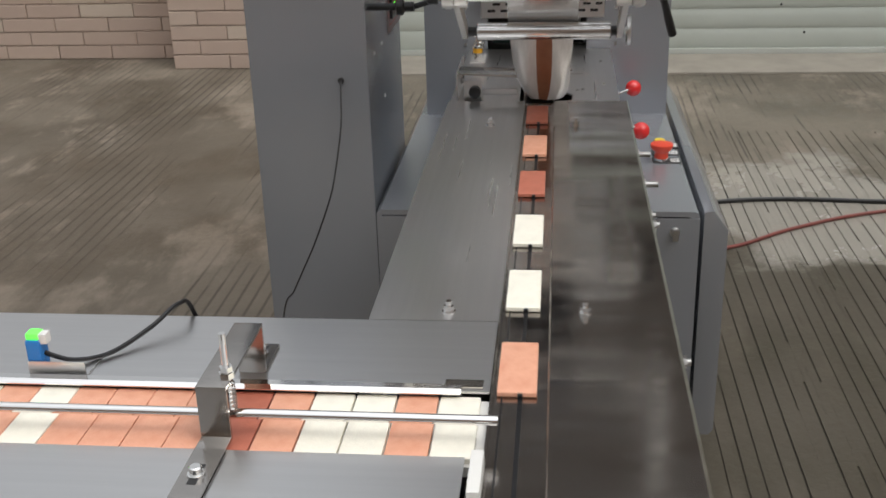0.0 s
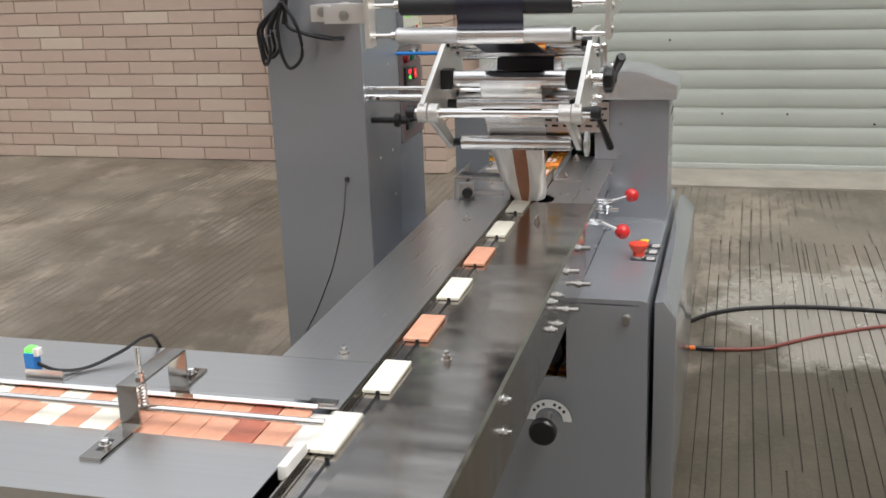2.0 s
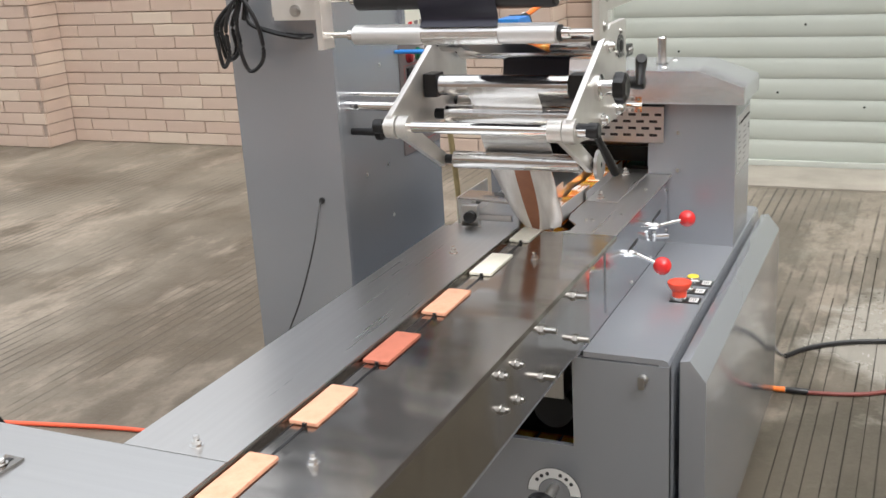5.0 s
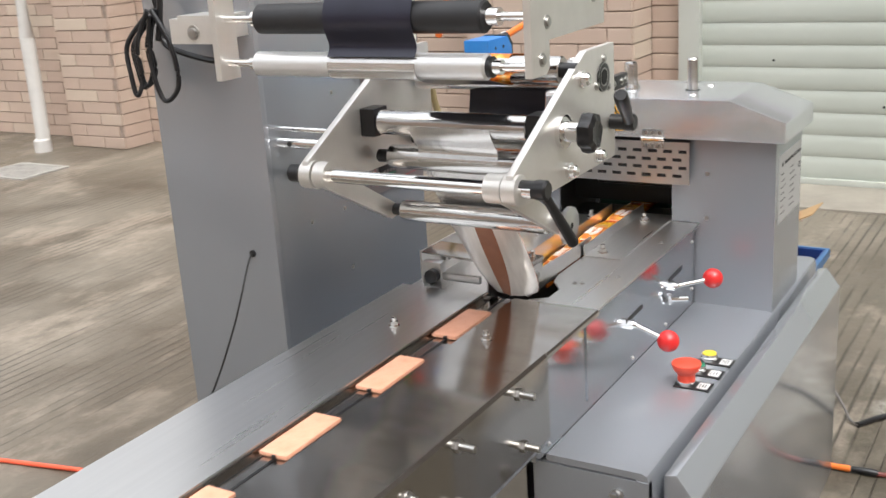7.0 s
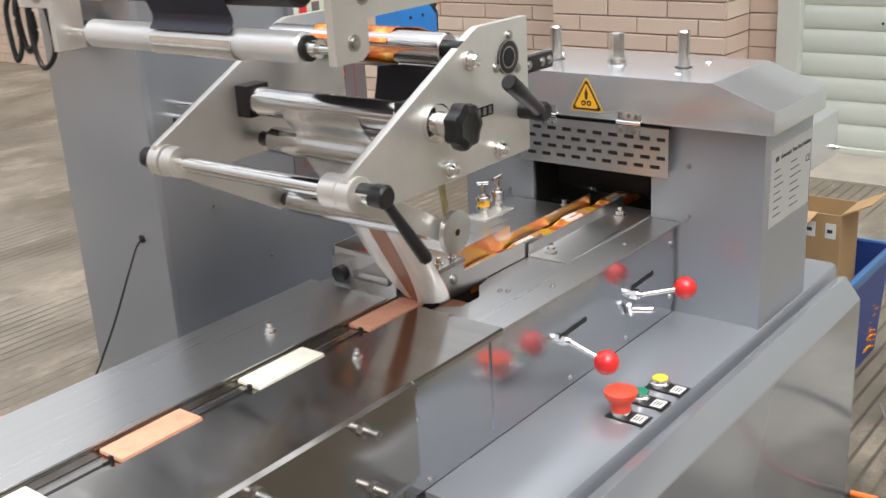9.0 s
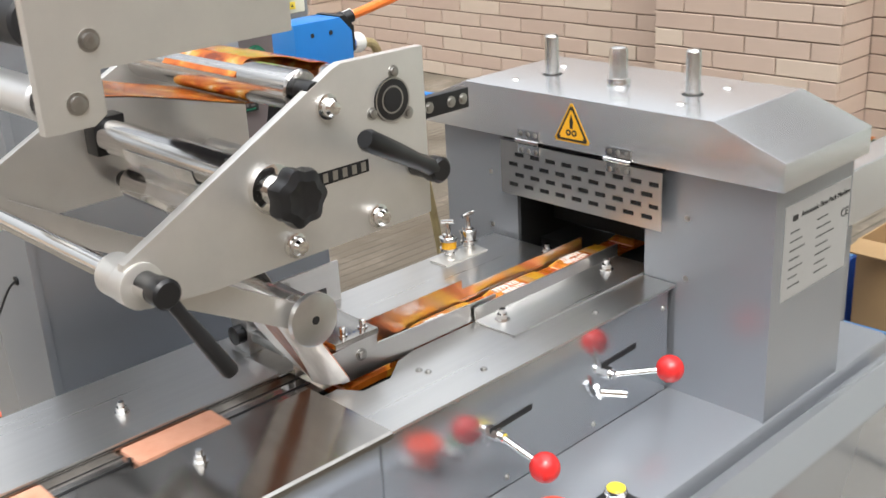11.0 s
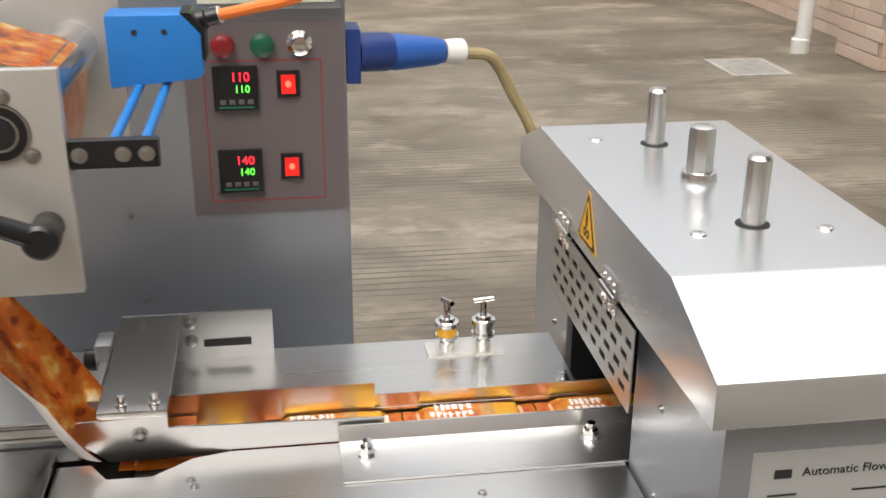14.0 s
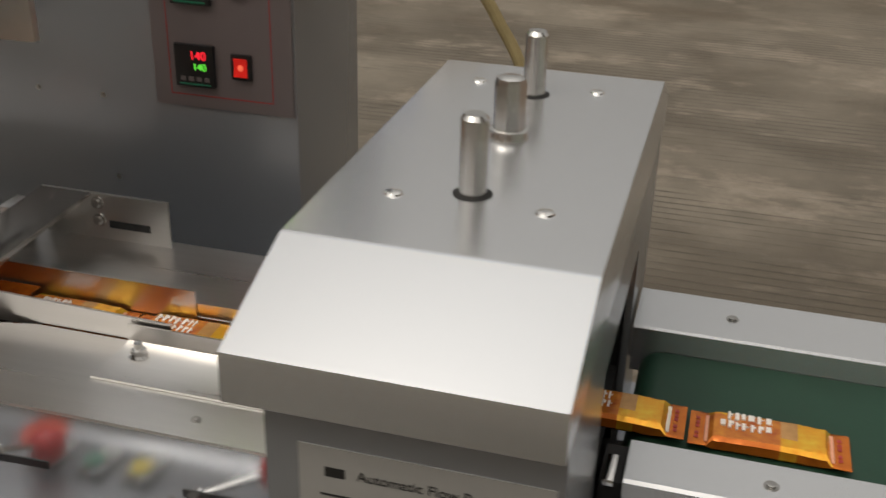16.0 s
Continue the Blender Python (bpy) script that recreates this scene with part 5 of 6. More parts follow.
PLATE_YZ = [(2.105, 1.085), (2.112, 1.110), (2.372, 1.247), (2.384, 1.251), (2.499, 1.251), (2.499, 1.057), (2.203, 1.055), (2.130, 1.060), (2.112, 1.068)]


def side_plate(x0, x1):
    bm = B()
    prism(bm, PLATE_YZ, "x", x0, x1, 0.0012)
    return bm


rp = part("side_plate", side_plate(0.154, 0.166), ALU, fu, "cream satin aluminium side plate")
lp = part("side_plate", side_plate(-0.212, -0.200), ALU, fu, "cream satin aluminium side plate")
bm = B()
lathe(bm, (0.148, 2.125, 1.086), (1, 0, 0), [(0, 0.023), (0.022, 0.023), (0.023, 0.021)], 24)
lathe(bm, (0.118, 2.125, 1.086), (1, 0, 0), [(0, 0.022), (0.028, 0.022)], 24)
part("boss", bm, ALU, rp)
bm = B()
lathe(bm, (-0.216, 2.125, 1.086), (1, 0, 0), [(0, 0.023), (0.022, 0.023)], 24)
lathe(bm, (-0.19, 2.125, 1.086), (1, 0, 0), [(0, 0.022), (0.022, 0.022)], 24)
part("boss", bm, ALU, lp)
bm = B()
cyl(bm, (-0.225, 2.125, 1.086), (0.19, 2.125, 1.086), 0.011)
part("tie_bar", bm, CHROME, fu, "chrome tie bar")
bm = B()
lathe(bm, (-0.226, 2.125, 1.086), (-1, 0, 0), [(0, 0.015), (0.018, 0.015), (0.02, 0.012)], 16)
part("bar_cap", bm, BLACK, fu)
# swing arms and lower roller
for x0, x1 in ((0.130, 0.142), (-0.196, -0.184)):
    bm = B()
    d = Vector((2.322 - 2.125, 0.975 - 1.086))
    nrm = Vector((-d.y, d.x)).normalized() * 0.018
    pts = [(2.125 + nrm.x, 1.086 + nrm.y), (2.322 + nrm.x * 0.8, 0.975 + nrm.y * 0.8), (2.338, 0.966), (2.322 - nrm.x * 0.8, 0.975 - nrm.y * 0.8), (2.125 - nrm.x, 1.086 - nrm.y)]
    prism(bm, pts, "x", x0, x1, 0.001)
    part("swing_arm", bm, ALU, fu)


def roller(y, z, r, x0, x1, material=ROLLER, label="polished chrome film roller", hub=True):
    bm = B()
    lathe(bm, (x0, y, z), (1, 0, 0), [(0, r - 0.002), (0.002, r), (x1 - x0 - 0.002, r), (x1 - x0, r - 0.002)], 36)
    ro = part("roller", bm, material, fu, label)
    if hub:
        for a, b in ((x0 - 0.025, x0), (x1, x1 + 0.025)):
            bm = B()
            cyl(bm, (a, y, z), (b, y, z), r * 0.55, seg=20)
            part("journal", bm, BLACK, ro)
    return ro


roller(2.325, 0.977, 0.0185, -0.165, 0.118)
roller(2.283, 1.143, 0.0215, -0.168, 0.112)
roller(2.300, 1.080, 0.0205, -0.165, 0.118)
roller(2.350, 1.225, 0.0225, -0.19, 0.140)
roller(2.449, 1.200, 0.027, -0.19, 0.140, ROLLER, "polished chrome feed roller")
roller(2.430, 1.085, 0.020, -0.19, 0.140)
bm = B()
lathe(bm, (0.146, 2.325, 0.977), (1, 0, 0), [(0, 0.008), (0.004, 0.008), (0.0045, 0.031), (0.012, 0.031), (0.013, 0.029)], 40)
disc = part("end_disc", bm, STEEL_X, fu, "turned steel end disc")
# dark disc painted as the shaded bore
bm = B()
cyl(bm, (0.159, 2.325, 0.977), (0.1594, 2.325, 0.977), 0.005, seg=14)
part("bore", bm, DARK, disc)
for a, b in ((-0.199, -0.17), (0.114, 0.152)):
    bm = B()
    box(bm, a, b, 2.262, 2.304, 1.12, 1.168, 0.003)
    part("bearing_block", bm, BLACK, fu, "black bearing block")
# clamp levers
def clamp_lever(pivot, tip, k=1.0):
    bm = B()
    p, t = Vector(pivot), Vector(tip)
    lathe(bm, p, (1, 0, 0), [(0, 0.013), (0.02, 0.013), (0.026, 0.015), (0.040, 0.015), (0.043, 0.012)], 20)
    s = p + Vector((0.032, 0, 0))
    d = (t - s)
    lathe(bm, s, d, [(0, 0.010 * k), (d.length * 0.25, 0.0090 * k), (d.length * 0.6, 0.0110 * k), (d.length * 0.96, 0.0118 * k), (d.length, 0.009 * k)], 16)
    part("clamp_lever", bm, BLACK, fu, "black plastic clamp lever")


clamp_lever((0.170, 2.128, 1.088), (0.231, 2.172, 0.997), 0.75)
clamp_lever((0.168, 2.478, 1.120), (0.235, 2.352, 1.188))
bm = B()
lathe(bm, (-0.295, 2.30, 1.036), (-1, 0, 0), [(0, 0.010), (0.02, 0.010), (0.024, 0.018), (0.036, 0.018)], 14)
cyl(bm, (-0.295, 2.30, 1.036), (-0.205, 2.30, 1.062), 0.006)
lathe(bm, (-0.335, 2.30, 1.036), (-1, 0, 0), [(0, 0.008), (0.061, 0.008)], 14)
part("clamp_lever", bm, BLACK, fu, "black plastic clamp lever")
# star knob
bm = B()
cyl(bm, (0.166, 2.28, 1.142), (0.20, 2.28, 1.142), 0.016, seg=24)
lathe(bm, (0.166, 2.28, 1.142), (1, 0, 0), [(0, 0.026), (0.008, 0.026), (0.009, 0.022)], 28)
part("knob_spindle", bm, CHROME, fu, "chrome spindle and washer")
bm = B()
seg = 42
rings = []
for h, k in ((0.0, 0.75), (0.004, 0.96), (0.014, 1.0), (0.022, 0.94), (0.026, 0.62), (0.024, 0.30)):
    rings.append([bm.verts.new((0.200 + h, 2.28 + k * (0.030 + 0.0022 * math.cos(7 * a)) * math.cos(a), 1.142 + k * (0.030 + 0.0022 * math.cos(7 * a)) * math.sin(a))) for a in [2 * math.pi * i / seg for i in range(seg)]])
for a, b in zip(rings, rings[1:]):
    for i in range(seg):
        bm.faces.new((a[i], a[(i + 1) % seg], b[(i + 1) % seg], b[i]))
bm.faces.new(list(reversed(rings[0])))
bm.faces.new(rings[-1])
part("star_knob", bm, BLACK, fu, "black lobed hand knob")
# slot, bolts and bearing on the operator side plate
# dark strip on the plate paints the slot's shaded depth
bm = B()
prism(bm, [(2.300, 1.127), (2.300, 1.142), (2.410, 1.142), (2.410, 1.128)], "x", 0.1655, 0.1668)
slot = part("slot", bm, DARK, rp, "dark slot with a rack behind")
bm = B()
for i in range(8):
    box(bm, 0.1668, 0.1674, 2.308 + i * 0.013, 2.3145 + i * 0.013, 1.130, 1.140)
part("rack_tooth", bm, BOLT, slot)
for y, z in ((2.360, 1.210), (2.417, 1.075), (2.303, 1.074)):
    bm = B()
    lathe(bm, (0.166, y, z), (1, 0, 0), [(0, 0.0135), (0.004, 0.0135), (0.0045, 0.0105), (0.012, 0.0100), (0.0155, 0.007), (0.016, 0.003)], 24)
    part("dome_nut", bm, CHROME, rp)
bm = B()
lathe(bm, (0.165, 2.449, 1.200), (1, 0, 0), [(0, 0.0245), (0.003, 0.0245), (0.0035, 0.0225)], 36)
bear = part("bearing", bm, BLACK, rp, "black sealed bearing")
bm = B()
for r0, r1 in ((0.0135, 0.0155), (0.0225, 0.0245)):
    for i in range(36):
        a0, a1 = 2 * math.pi * i / 36, 2 * math.pi * (i + 1) / 36
        vs = [bm.verts.new((0.1688, 2.449 + r * math.cos(a), 1.200 + r * math.sin(a))) for r, a in ((r0, a0), (r1, a0), (r1, a1), (r0, a1))]
        bm.faces.new(vs)
part("race", bm, BOLT, bear)
bm = B()
lathe(bm, (0.168, 2.449, 1.200), (1, 0, 0), [(0, 0.012), (0.0015, 0.012), (0.0016, 0.005)], 20)
part("shaft_end", bm, DARK, bear)
for a in (80, 200, 320):
    cap_screw(rp, (0.166, 2.449 + 0.030 * math.cos(radians(a)), 1.200 + 0.030 * math.sin(radians(a))), (1, 0, 0), 0.0048, 0.004)
# support bars from the cabinet
for y, z, r in ((2.285, 1.096, 0.0105), (2.290, 1.120, 0.0050)):
    bm = B()
    cyl(bm, (CX1 - 0.01, y, z), (-0.205, y, z), r)
    part("support_bar", bm, CHROME, fu, "chrome support bar")
for dx in (-0.367,):
    bm = B()
    cyl(bm, (dx, 2.2738, 1.096), (dx, 2.2748, 1.096), 0.005, seg=10)
    part("set_screw", bm, INK, fu)
# photo eye on two slide bars
# the bars' blue is the photo eye's reflection, put into their colour
for y, z in ((2.53, 1.178), (2.556, 1.176)):
    bm = B()
    cyl(bm, (CX1 + 0.002, y, z), (0.152, y, z), 0.0045, seg=14)
    part("slide_bar", bm, BLUE, fu, "slide bar coloured with the photo eye's blue reflection")
bm = B()
box(bm, 0.150, 0.162, 2.499, 2.572, 1.166, 1.190, 0.0015)
arm = part("end_bar", bm, BLACK, fu, "black end bar")
for y in (2.508, 2.543, 2.562):
    cap_screw(arm, (0.162, y, 1.178), (1, 0, 0), 0.0045, 0.003)
bm = B()
prism(bm, [(2.502, 1.178), (2.502, 1.252), (2.578, 1.252), (2.596, 1.232), (2.596, 1.190), (2.590, 1.186)], "x", -0.125, -0.075, 0.002)
eye = part("photo_eye", bm, BLUE, fu, "bright blue registration photo eye")
bm = B()
prism(bm, [(2.576, 1.2535), (2.586, 1.2535), (2.600, 1.237), (2.600, 1.205), (2.5965, 1.205), (2.5965, 1.234)], "x", -0.124, -0.076)
part("eye_edge", bm, BLACK, eye)
bm = B()
lathe(bm, (-0.100, 2.585, 1.240), (0.1, 1, 0.25), [(0, 0.011), (0.016, 0.011), (0.018, 0.009), (0.030, 0.009)], 16)
part("connector", bm, BLACK, eye)
for y, z in ((2.53, 1.235), (2.56, 1.235)):
    bm = B()
    cyl(bm, (-0.0748, y, z), (-0.0742, y, z), 0.003, seg=10)
    part("eye_screw", bm, INK, eye)
bm = B()
hose(bm, [(-0.097, 2.612, 1.247), (-0.093, 2.65, 1.255), (-0.09, 2.70, 1.268), (-0.10, 2.735, 1.30), (-0.12, 2.72, 1.345), (-0.16, 2.66, 1.37), (-0.18, 2.58, 1.355), (-0.17, 2.52, 1.315), (-0.15, 2.47, 1.285), (-0.14, 2.44, 1.27)], 0.0062, 10)
part("eye_cable", bm, ORANGE, eye, "orange sensor cable in a loop")
bm = B()
cyl(bm, (-0.102, 2.600, 1.2435), (-0.099, 2.616, 1.248), 0.0088, seg=14)
part("cable_clip", bm, WHITE, eye)

# ---- reel stand above the film unit ----
rs = thing("reel_stand", (-0.05, 2.15, 1.25), "aluminium reel stand plates carrying white and black rollers", "film unit")
bm = B()
prism(bm, [(2.030, 1.262), (2.072, 1.262), (2.084, 1.270), (2.084, 1.306), (2.272, 1.308), (2.276, 1.62), (2.030, 1.62)], "x", 0.232, 0.243, 0.0015)
rsp = part("stand_plate", bm, ALU, rs, "satin aluminium stand plate")
for y, z in ((2.060, 1.283), (2.078, 1.330), (2.233, 1.350), (2.257, 1.352), (2.05, 1.40), (2.16, 1.40), (2.2, 1.46)):
    cap_screw(rsp, (0.243, y, z), (1, 0, 0), 0.0062, 0.004)
bm = B()
prism(bm, [(2.050, 1.245), (2.095, 1.245), (2.095, 1.62), (2.050, 1.62)], "x", -0.315, -0.303, 0.0015)
part("stand_plate", bm, ALU, rs, "satin aluminium stand plate")
bm = B()
box(bm, -0.402, -0.316, 2.07, 2.095, 1.30, 1.345, 0.002)
box(bm, -0.50, -0.40, 2.19, 2.236, 1.295, 1.335, 0.002)
box(bm, -0.42, -0.40, 2.07, 2.20, 1.30, 1.34, 0.002)
part("carrier_bar", bm, ALU, rs)
for x in (-0.47, -0.43, -0.37):
    cap_screw(rs, (x, 2.19 if x < -0.4 else 2.07, 1.318), (0, -1, 0), 0.008, 0.006)


def stand_roller(y, z, r, x0, x1, material, label, collar):
    bm = B()
    lathe(bm, (x0, y, z), (1, 0, 0), [(0, r - 0.003), (0.003, r), (x1 - x0 - 0.003, r), (x1 - x0, r - 0.003)], 36)
    ro = part("roller", bm, material, rs, label)
    for a, b, c, d in ((-0.304, x0, x0 - 0.012, x0), (x1, 0.233, x1, x1 + 0.02)):
        bm = B()
        cyl(bm, (a, y, z), (b, y, z), 0.006, seg=16)
        cyl(bm, (c, y, z), (d, y, z), r * 0.55, seg=20)
        part("shaft", bm, CHROME, ro)
    if collar:
        bm = B()
        lathe(bm, (x1, y, z), (1, 0, 0), [(0, r * 0.8), (0.006, r * 0.8), (0.007, r * 0.6)], 24)
        part("collar", bm, BLACK, ro)


stand_roller(2.072, 1.271, 0.0185, -0.245, 0.158, WHITE_ROLL, "satin white aluminium idler roller", True)
stand_roller(2.075, 1.338, 0.0225, -0.235, 0.156, RUBBER, "black rubber idler roller", False)
stand_roller(2.16, 1.405, 0.016, -0.235, 0.156, WHITE_ROLL, "satin aluminium idler roller", False)
stand_roller(2.09, 1.375, 0.008, -0.235, 0.19, CHROME, "thin chrome tie rod", False)

# ---- packaging film ----
film = thing("packaging_film", (-0.025, 2.3, 0.8), "orange and silver printed packaging film threaded over the rollers", "film")
FX0, FX1 = -0.100, 0.050


def band(pts, thick, x0=FX0, x1=FX1, mid=1):
    bm = B()
    line = smooth_line([(0, y, z) for y, z in pts], 5)
    rows_ = []
    for i, p in enumerate(line):
        d = (line[min(i + 1, len(line) - 1)] - line[max(i - 1, 0)]).normalized()
        nrm = Vector((0, -d.z, d.y))
        rows_.append([[bm.verts.new((x0 + (x1 - x0) * k / mid, p.y + nrm.y * s * thick / 2, p.z + nrm.z * s * thick / 2)) for k in range(mid + 1)] for s in (-1, 1)])
    for a, b in zip(rows_, rows_[1:]):
        for s in (0, 1):
            for k in range(mid):
                bm.faces.new((a[s][k], a[s][k + 1], b[s][k + 1], b[s][k]))
        for k in (0, mid):
            bm.faces.new((a[0][k], a[1][k], b[1][k], b[0][k]))
    for r_ in (rows_[0], rows_[-1]):
        for k in range(mid):
            bm.faces.new((r_[0][k], r_[0][k + 1], r_[1][k + 1], r_[1][k]))
    return bm


part("web", band([(2.16, 1.423), (2.10, 1.40), (2.066, 1.375), (2.0515, 1.345), (2.0525, 1.325), (2.062, 1.30), (2.0545, 1.285)], 0.0008), FILM_NAVY, film, "back of the film web with a dark reflection painted in")
part("web", band([(2.0525, 1.277), (2.0525, 1.265), (2.060, 1.254), (2.073, 1.2515), (2.09, 1.253)], 0.0008), FILM_SILVER, film, "silver inside of the film web")
part("web", band([(2.09, 1.253), (2.20, 1.2375), (2.33, 1.2045), (2.352, 1.2015)], 0.0008), FILM_PRINT, film, "glossy orange printed film web")
part("web_back", band([(2.09, 1.2518), (2.20, 1.2363), (2.33, 1.2033), (2.352, 1.2003)], 0.0008), FILM_NAVY, film, "inside of the film web with a dark reflection painted in")
part("web", band([(2.327, 1.233), (2.345, 1.2485), (2.36, 1.249), (2.40, 1.243), (2.43, 1.232), (2.45, 1.2285), (2.47, 1.219)], 0.0008), FILM_PRINT, film, "glossy orange printed film web")
part("web", band([(2.476, 1.195), (2.470, 1.15), (2.452, 1.09), (2.446, 1.075)], 0.0008), FILM_PRINT, film, "glossy orange printed film web")
part("web_back", band([(2.4745, 1.195), (2.4685, 1.15), (2.4505, 1.09), (2.4445, 1.075)], 0.0008), FILM_NAVY, film, "inside of the film web with a dark reflection painted in")
part("web", band([(2.425, 1.107), (2.36, 1.118), (2.304, 1.135)], 0.0008), FILM_SILVER, film, "silver inside of the film web")
part("web", band([(2.260, 1.143), (2.266, 1.125), (2.284, 1.10), (2.2795, 1.083), (2.285, 1.067), (2.30, 1.058)], 0.0008), FILM_SILVER, film, "silver inside of the film web")
part("web", band([(2.30, 1.058), (2.32, 1.03), (2.338, 1.00), (2.345, 0.985), (2.340, 0.966), (2.332, 0.9575)], 0.0008), FILM_SILVER, film, "silver inside of the film web")


def funnel(off, materials):
    """The web folding from a flat band into a tube: u across, v downwards."""
    bm = B()
    nu, nv = 32, 22
    grid = []
    for j in range(nv + 1):
        v = j / nv
        row = []
        for i in range(nu + 1):
            u = 2 * i / nu - 1
            half = 0.068 * math.sqrt(max(0.0, 1 - (0.91 * v) ** 2.5))
            x = -0.028 + half * math.sin(u * (1.57 - 0.25 * (1 - v))) / math.sin(1.57 - 0.25 * (1 - v))
            y = 2.343 + 0.085 * v + (0.004 + 0.060 * v) * u * u + 0.010 * v * math.sin(4 * u + 2 * v)
            z = 0.968 - 0.170 * v
            # the free edge flares out above the former
            wing = max(0.0, u - 0.45) / 0.55 * max(0.0, v - 0.55) / 0.45
            x += 0.020 * wing
            y -= 0.022 * wing
            sway = 0.006 * v * (1.1 - v) * math.sin(9 * u + 2)
            row.append(bm.verts.new((x, y + off + sway, z)))
        grid.append(row)
    for j in range(nv):
        for i in range(nu):
            f = bm.faces.new((grid[j][i], grid[j][i + 1], grid[j + 1][i + 1], grid[j + 1][i]))
            u = 2 * (i + 0.5) / nu - 1
            f.material_index = 1 if len(materials) > 1 and -0.10 < u < 0.22 else 0
    return bm


ob = part("former_web", funnel(0.0, (1, 2)), [FILM_WHITE, FILM_BROWN], film, "silver film with a brown stripe folding into a tube")
part("former_back", funnel(0.0012, (1,)), [FILM_PRINT], film, "orange printed outside of the folding film")
bm = B()
box(bm, -0.062, -0.004, 2.47, 2.56, 0.797, 0.7978)
box(bm, -0.0065, -0.003, 2.56, 3.02, 0.772, 0.7915)
part("tube_start", bm, FILM_ORANGE, film, "orange start of the film tube")

# ---- loose cables and the bin ----
black_cable = thing("floor_cable", (0.7, 3.9, 0), "black rubber cable lying across the concrete floor", "cable")
bm = B()
hose(bm, yard([(0.365, 3.725, 0.009), (0.444, 3.829, 0.009), (0.60, 3.922, 0.009), (0.89, 3.972, 0.009), (1.6, 3.95, 0.009), (2.8, 4.1, 0.009), (4.5, 4.0, 0.009)]), 0.009, 10)
part("cable", bm, BLACK, black_cable)
bm = B()
hose(bm, yard([(0.27, 3.86, 0.05), (0.315, 3.80, 0.02), (0.34, 3.75, 0.009), (0.368, 3.726, 0.009)]), 0.004, 8)
part("thin_lead", bm, mat("grey_lead", (0.16, 0.15, 0.14), 0.6), black_cable, "thin grey lead")
settle(black_cable)
red_hose = thing("air_hose", (0.6, 3.5, 0), "red air hose with a black coupling on the floor", "hose")
bm = B()
hose(bm, yard([(0.46, 3.456, 0.008), (0.64, 3.501, 0.008), (0.875, 3.678, 0.008), (1.25, 3.86, 0.008), (2.0, 4.02, 0.008), (3.4, 4.4, 0.008)]), 0.007, 10)
part("hose", bm, mat("dull_red_hose", (0.20, 0.05, 0.04), 0.5, var=0.2, scale=12), red_hose)
bm = B()
lathe(bm, (0.397, 3.632, 0.011), (1, 0.06, -0.02), [(0, 0.009), (0.02, 0.010), (0.06, 0.011), (0.07, 0.008)], 12)
part("coupling", bm, BLACK, red_hose)
bm = B()
lathe(bm, (0.329, 3.628, 0.011), (1, 0.03, 0), [(0, 0.008), (0.065, 0.0095)], 12)
part("coupling_sleeve", bm, ORANGE, red_hose)
bm = B()
hose(bm, yard([(0.24, 3.46, 0.008), (0.30, 3.452, 0.009), (0.34, 3.45, 0.010)]), 0.006, 10)
part("tail", bm, mat("grey_tail", (0.08, 0.07, 0.07), 0.6), red_hose)
orange_line = thing("signal_cable", (-1.65, 2.56, 0), "orange-red cable lying on the concrete floor", "cable")
bm = B()
hose(bm, yard([(-1.25, 2.62, 0.008), (-1.51, 2.59, 0.008), (-1.76, 2.54, 0.008), (-1.9, 2.51, 0.008)]), 0.0075, 10)
part("cable", bm, mat("orange_red_jacket", (0.75, 0.11, 0.05), 0.5), orange_line)
settle(red_hose)
settle(orange_line)

tote = thing("plastic_tub", (0.02, 4.31, GROUND), "blue plastic tub standing under the discharge conveyor", "tub")
TX0, TX1, TY0, TY1, TH = -0.26, 0.125, 4.10, 4.53, 0.275
bm = B()
for shell, inset in ((0, 0.0), (1, 0.006)):
    lo = [bm.verts.new((x, y, GROUND + (0.004 if shell == 0 else 0.012))) for x, y in ((TX0 + 0.02 + inset, TY0 + 0.02 + inset), (TX1 - 0.02 - inset, TY0 + 0.02 + inset), (TX1 - 0.02 - inset, TY1 - 0.02 - inset), (TX0 + 0.02 + inset, TY1 - 0.02 - inset))]
    hi = [bm.verts.new((x, y, TH)) for x, y in ((TX0 + inset, TY0 + inset), (TX1 - inset, TY0 + inset), (TX1 - inset, TY1 - inset), (TX0 + inset, TY1 - inset))]
    bm.faces.new(lo)
    for i in range(4):
        bm.faces.new((lo[i], lo[(i + 1) % 4], hi[(i + 1) % 4], hi[i]))
    if shell == 0:
        outer = hi
    else:
        for i in range(4):
            bm.faces.new((outer[i], outer[(i + 1) % 4], hi[(i + 1) % 4], hi[i]))
part("shell", bm, BLUE_DARK, tote)
bm = B()
for x0, x1, y0, y1 in ((TX0 - 0.015, TX1 + 0.015, TY0 - 0.015, TY0), (TX0 - 0.015, TX1 + 0.015, TY1, TY1 + 0.015), (TX0 - 0.015, TX0, TY0, TY1), (TX1, TX1 + 0.015, TY0, TY1)):
    box(bm, x0, x1, y0, y1, TH - 0.028, TH + 0.004, 0.004)
part("rim", bm, mat("blue_tub_rim", (0.05, 0.14, 0.30), 0.45), tote, "rolled blue rim")
carton = thing("cardboard_carton", (-0.12, 4.40, GROUND + 0.014), "open brown cardboard carton with white labels in the blue tub", "carton")
bm = B()
CTOP = 0.42
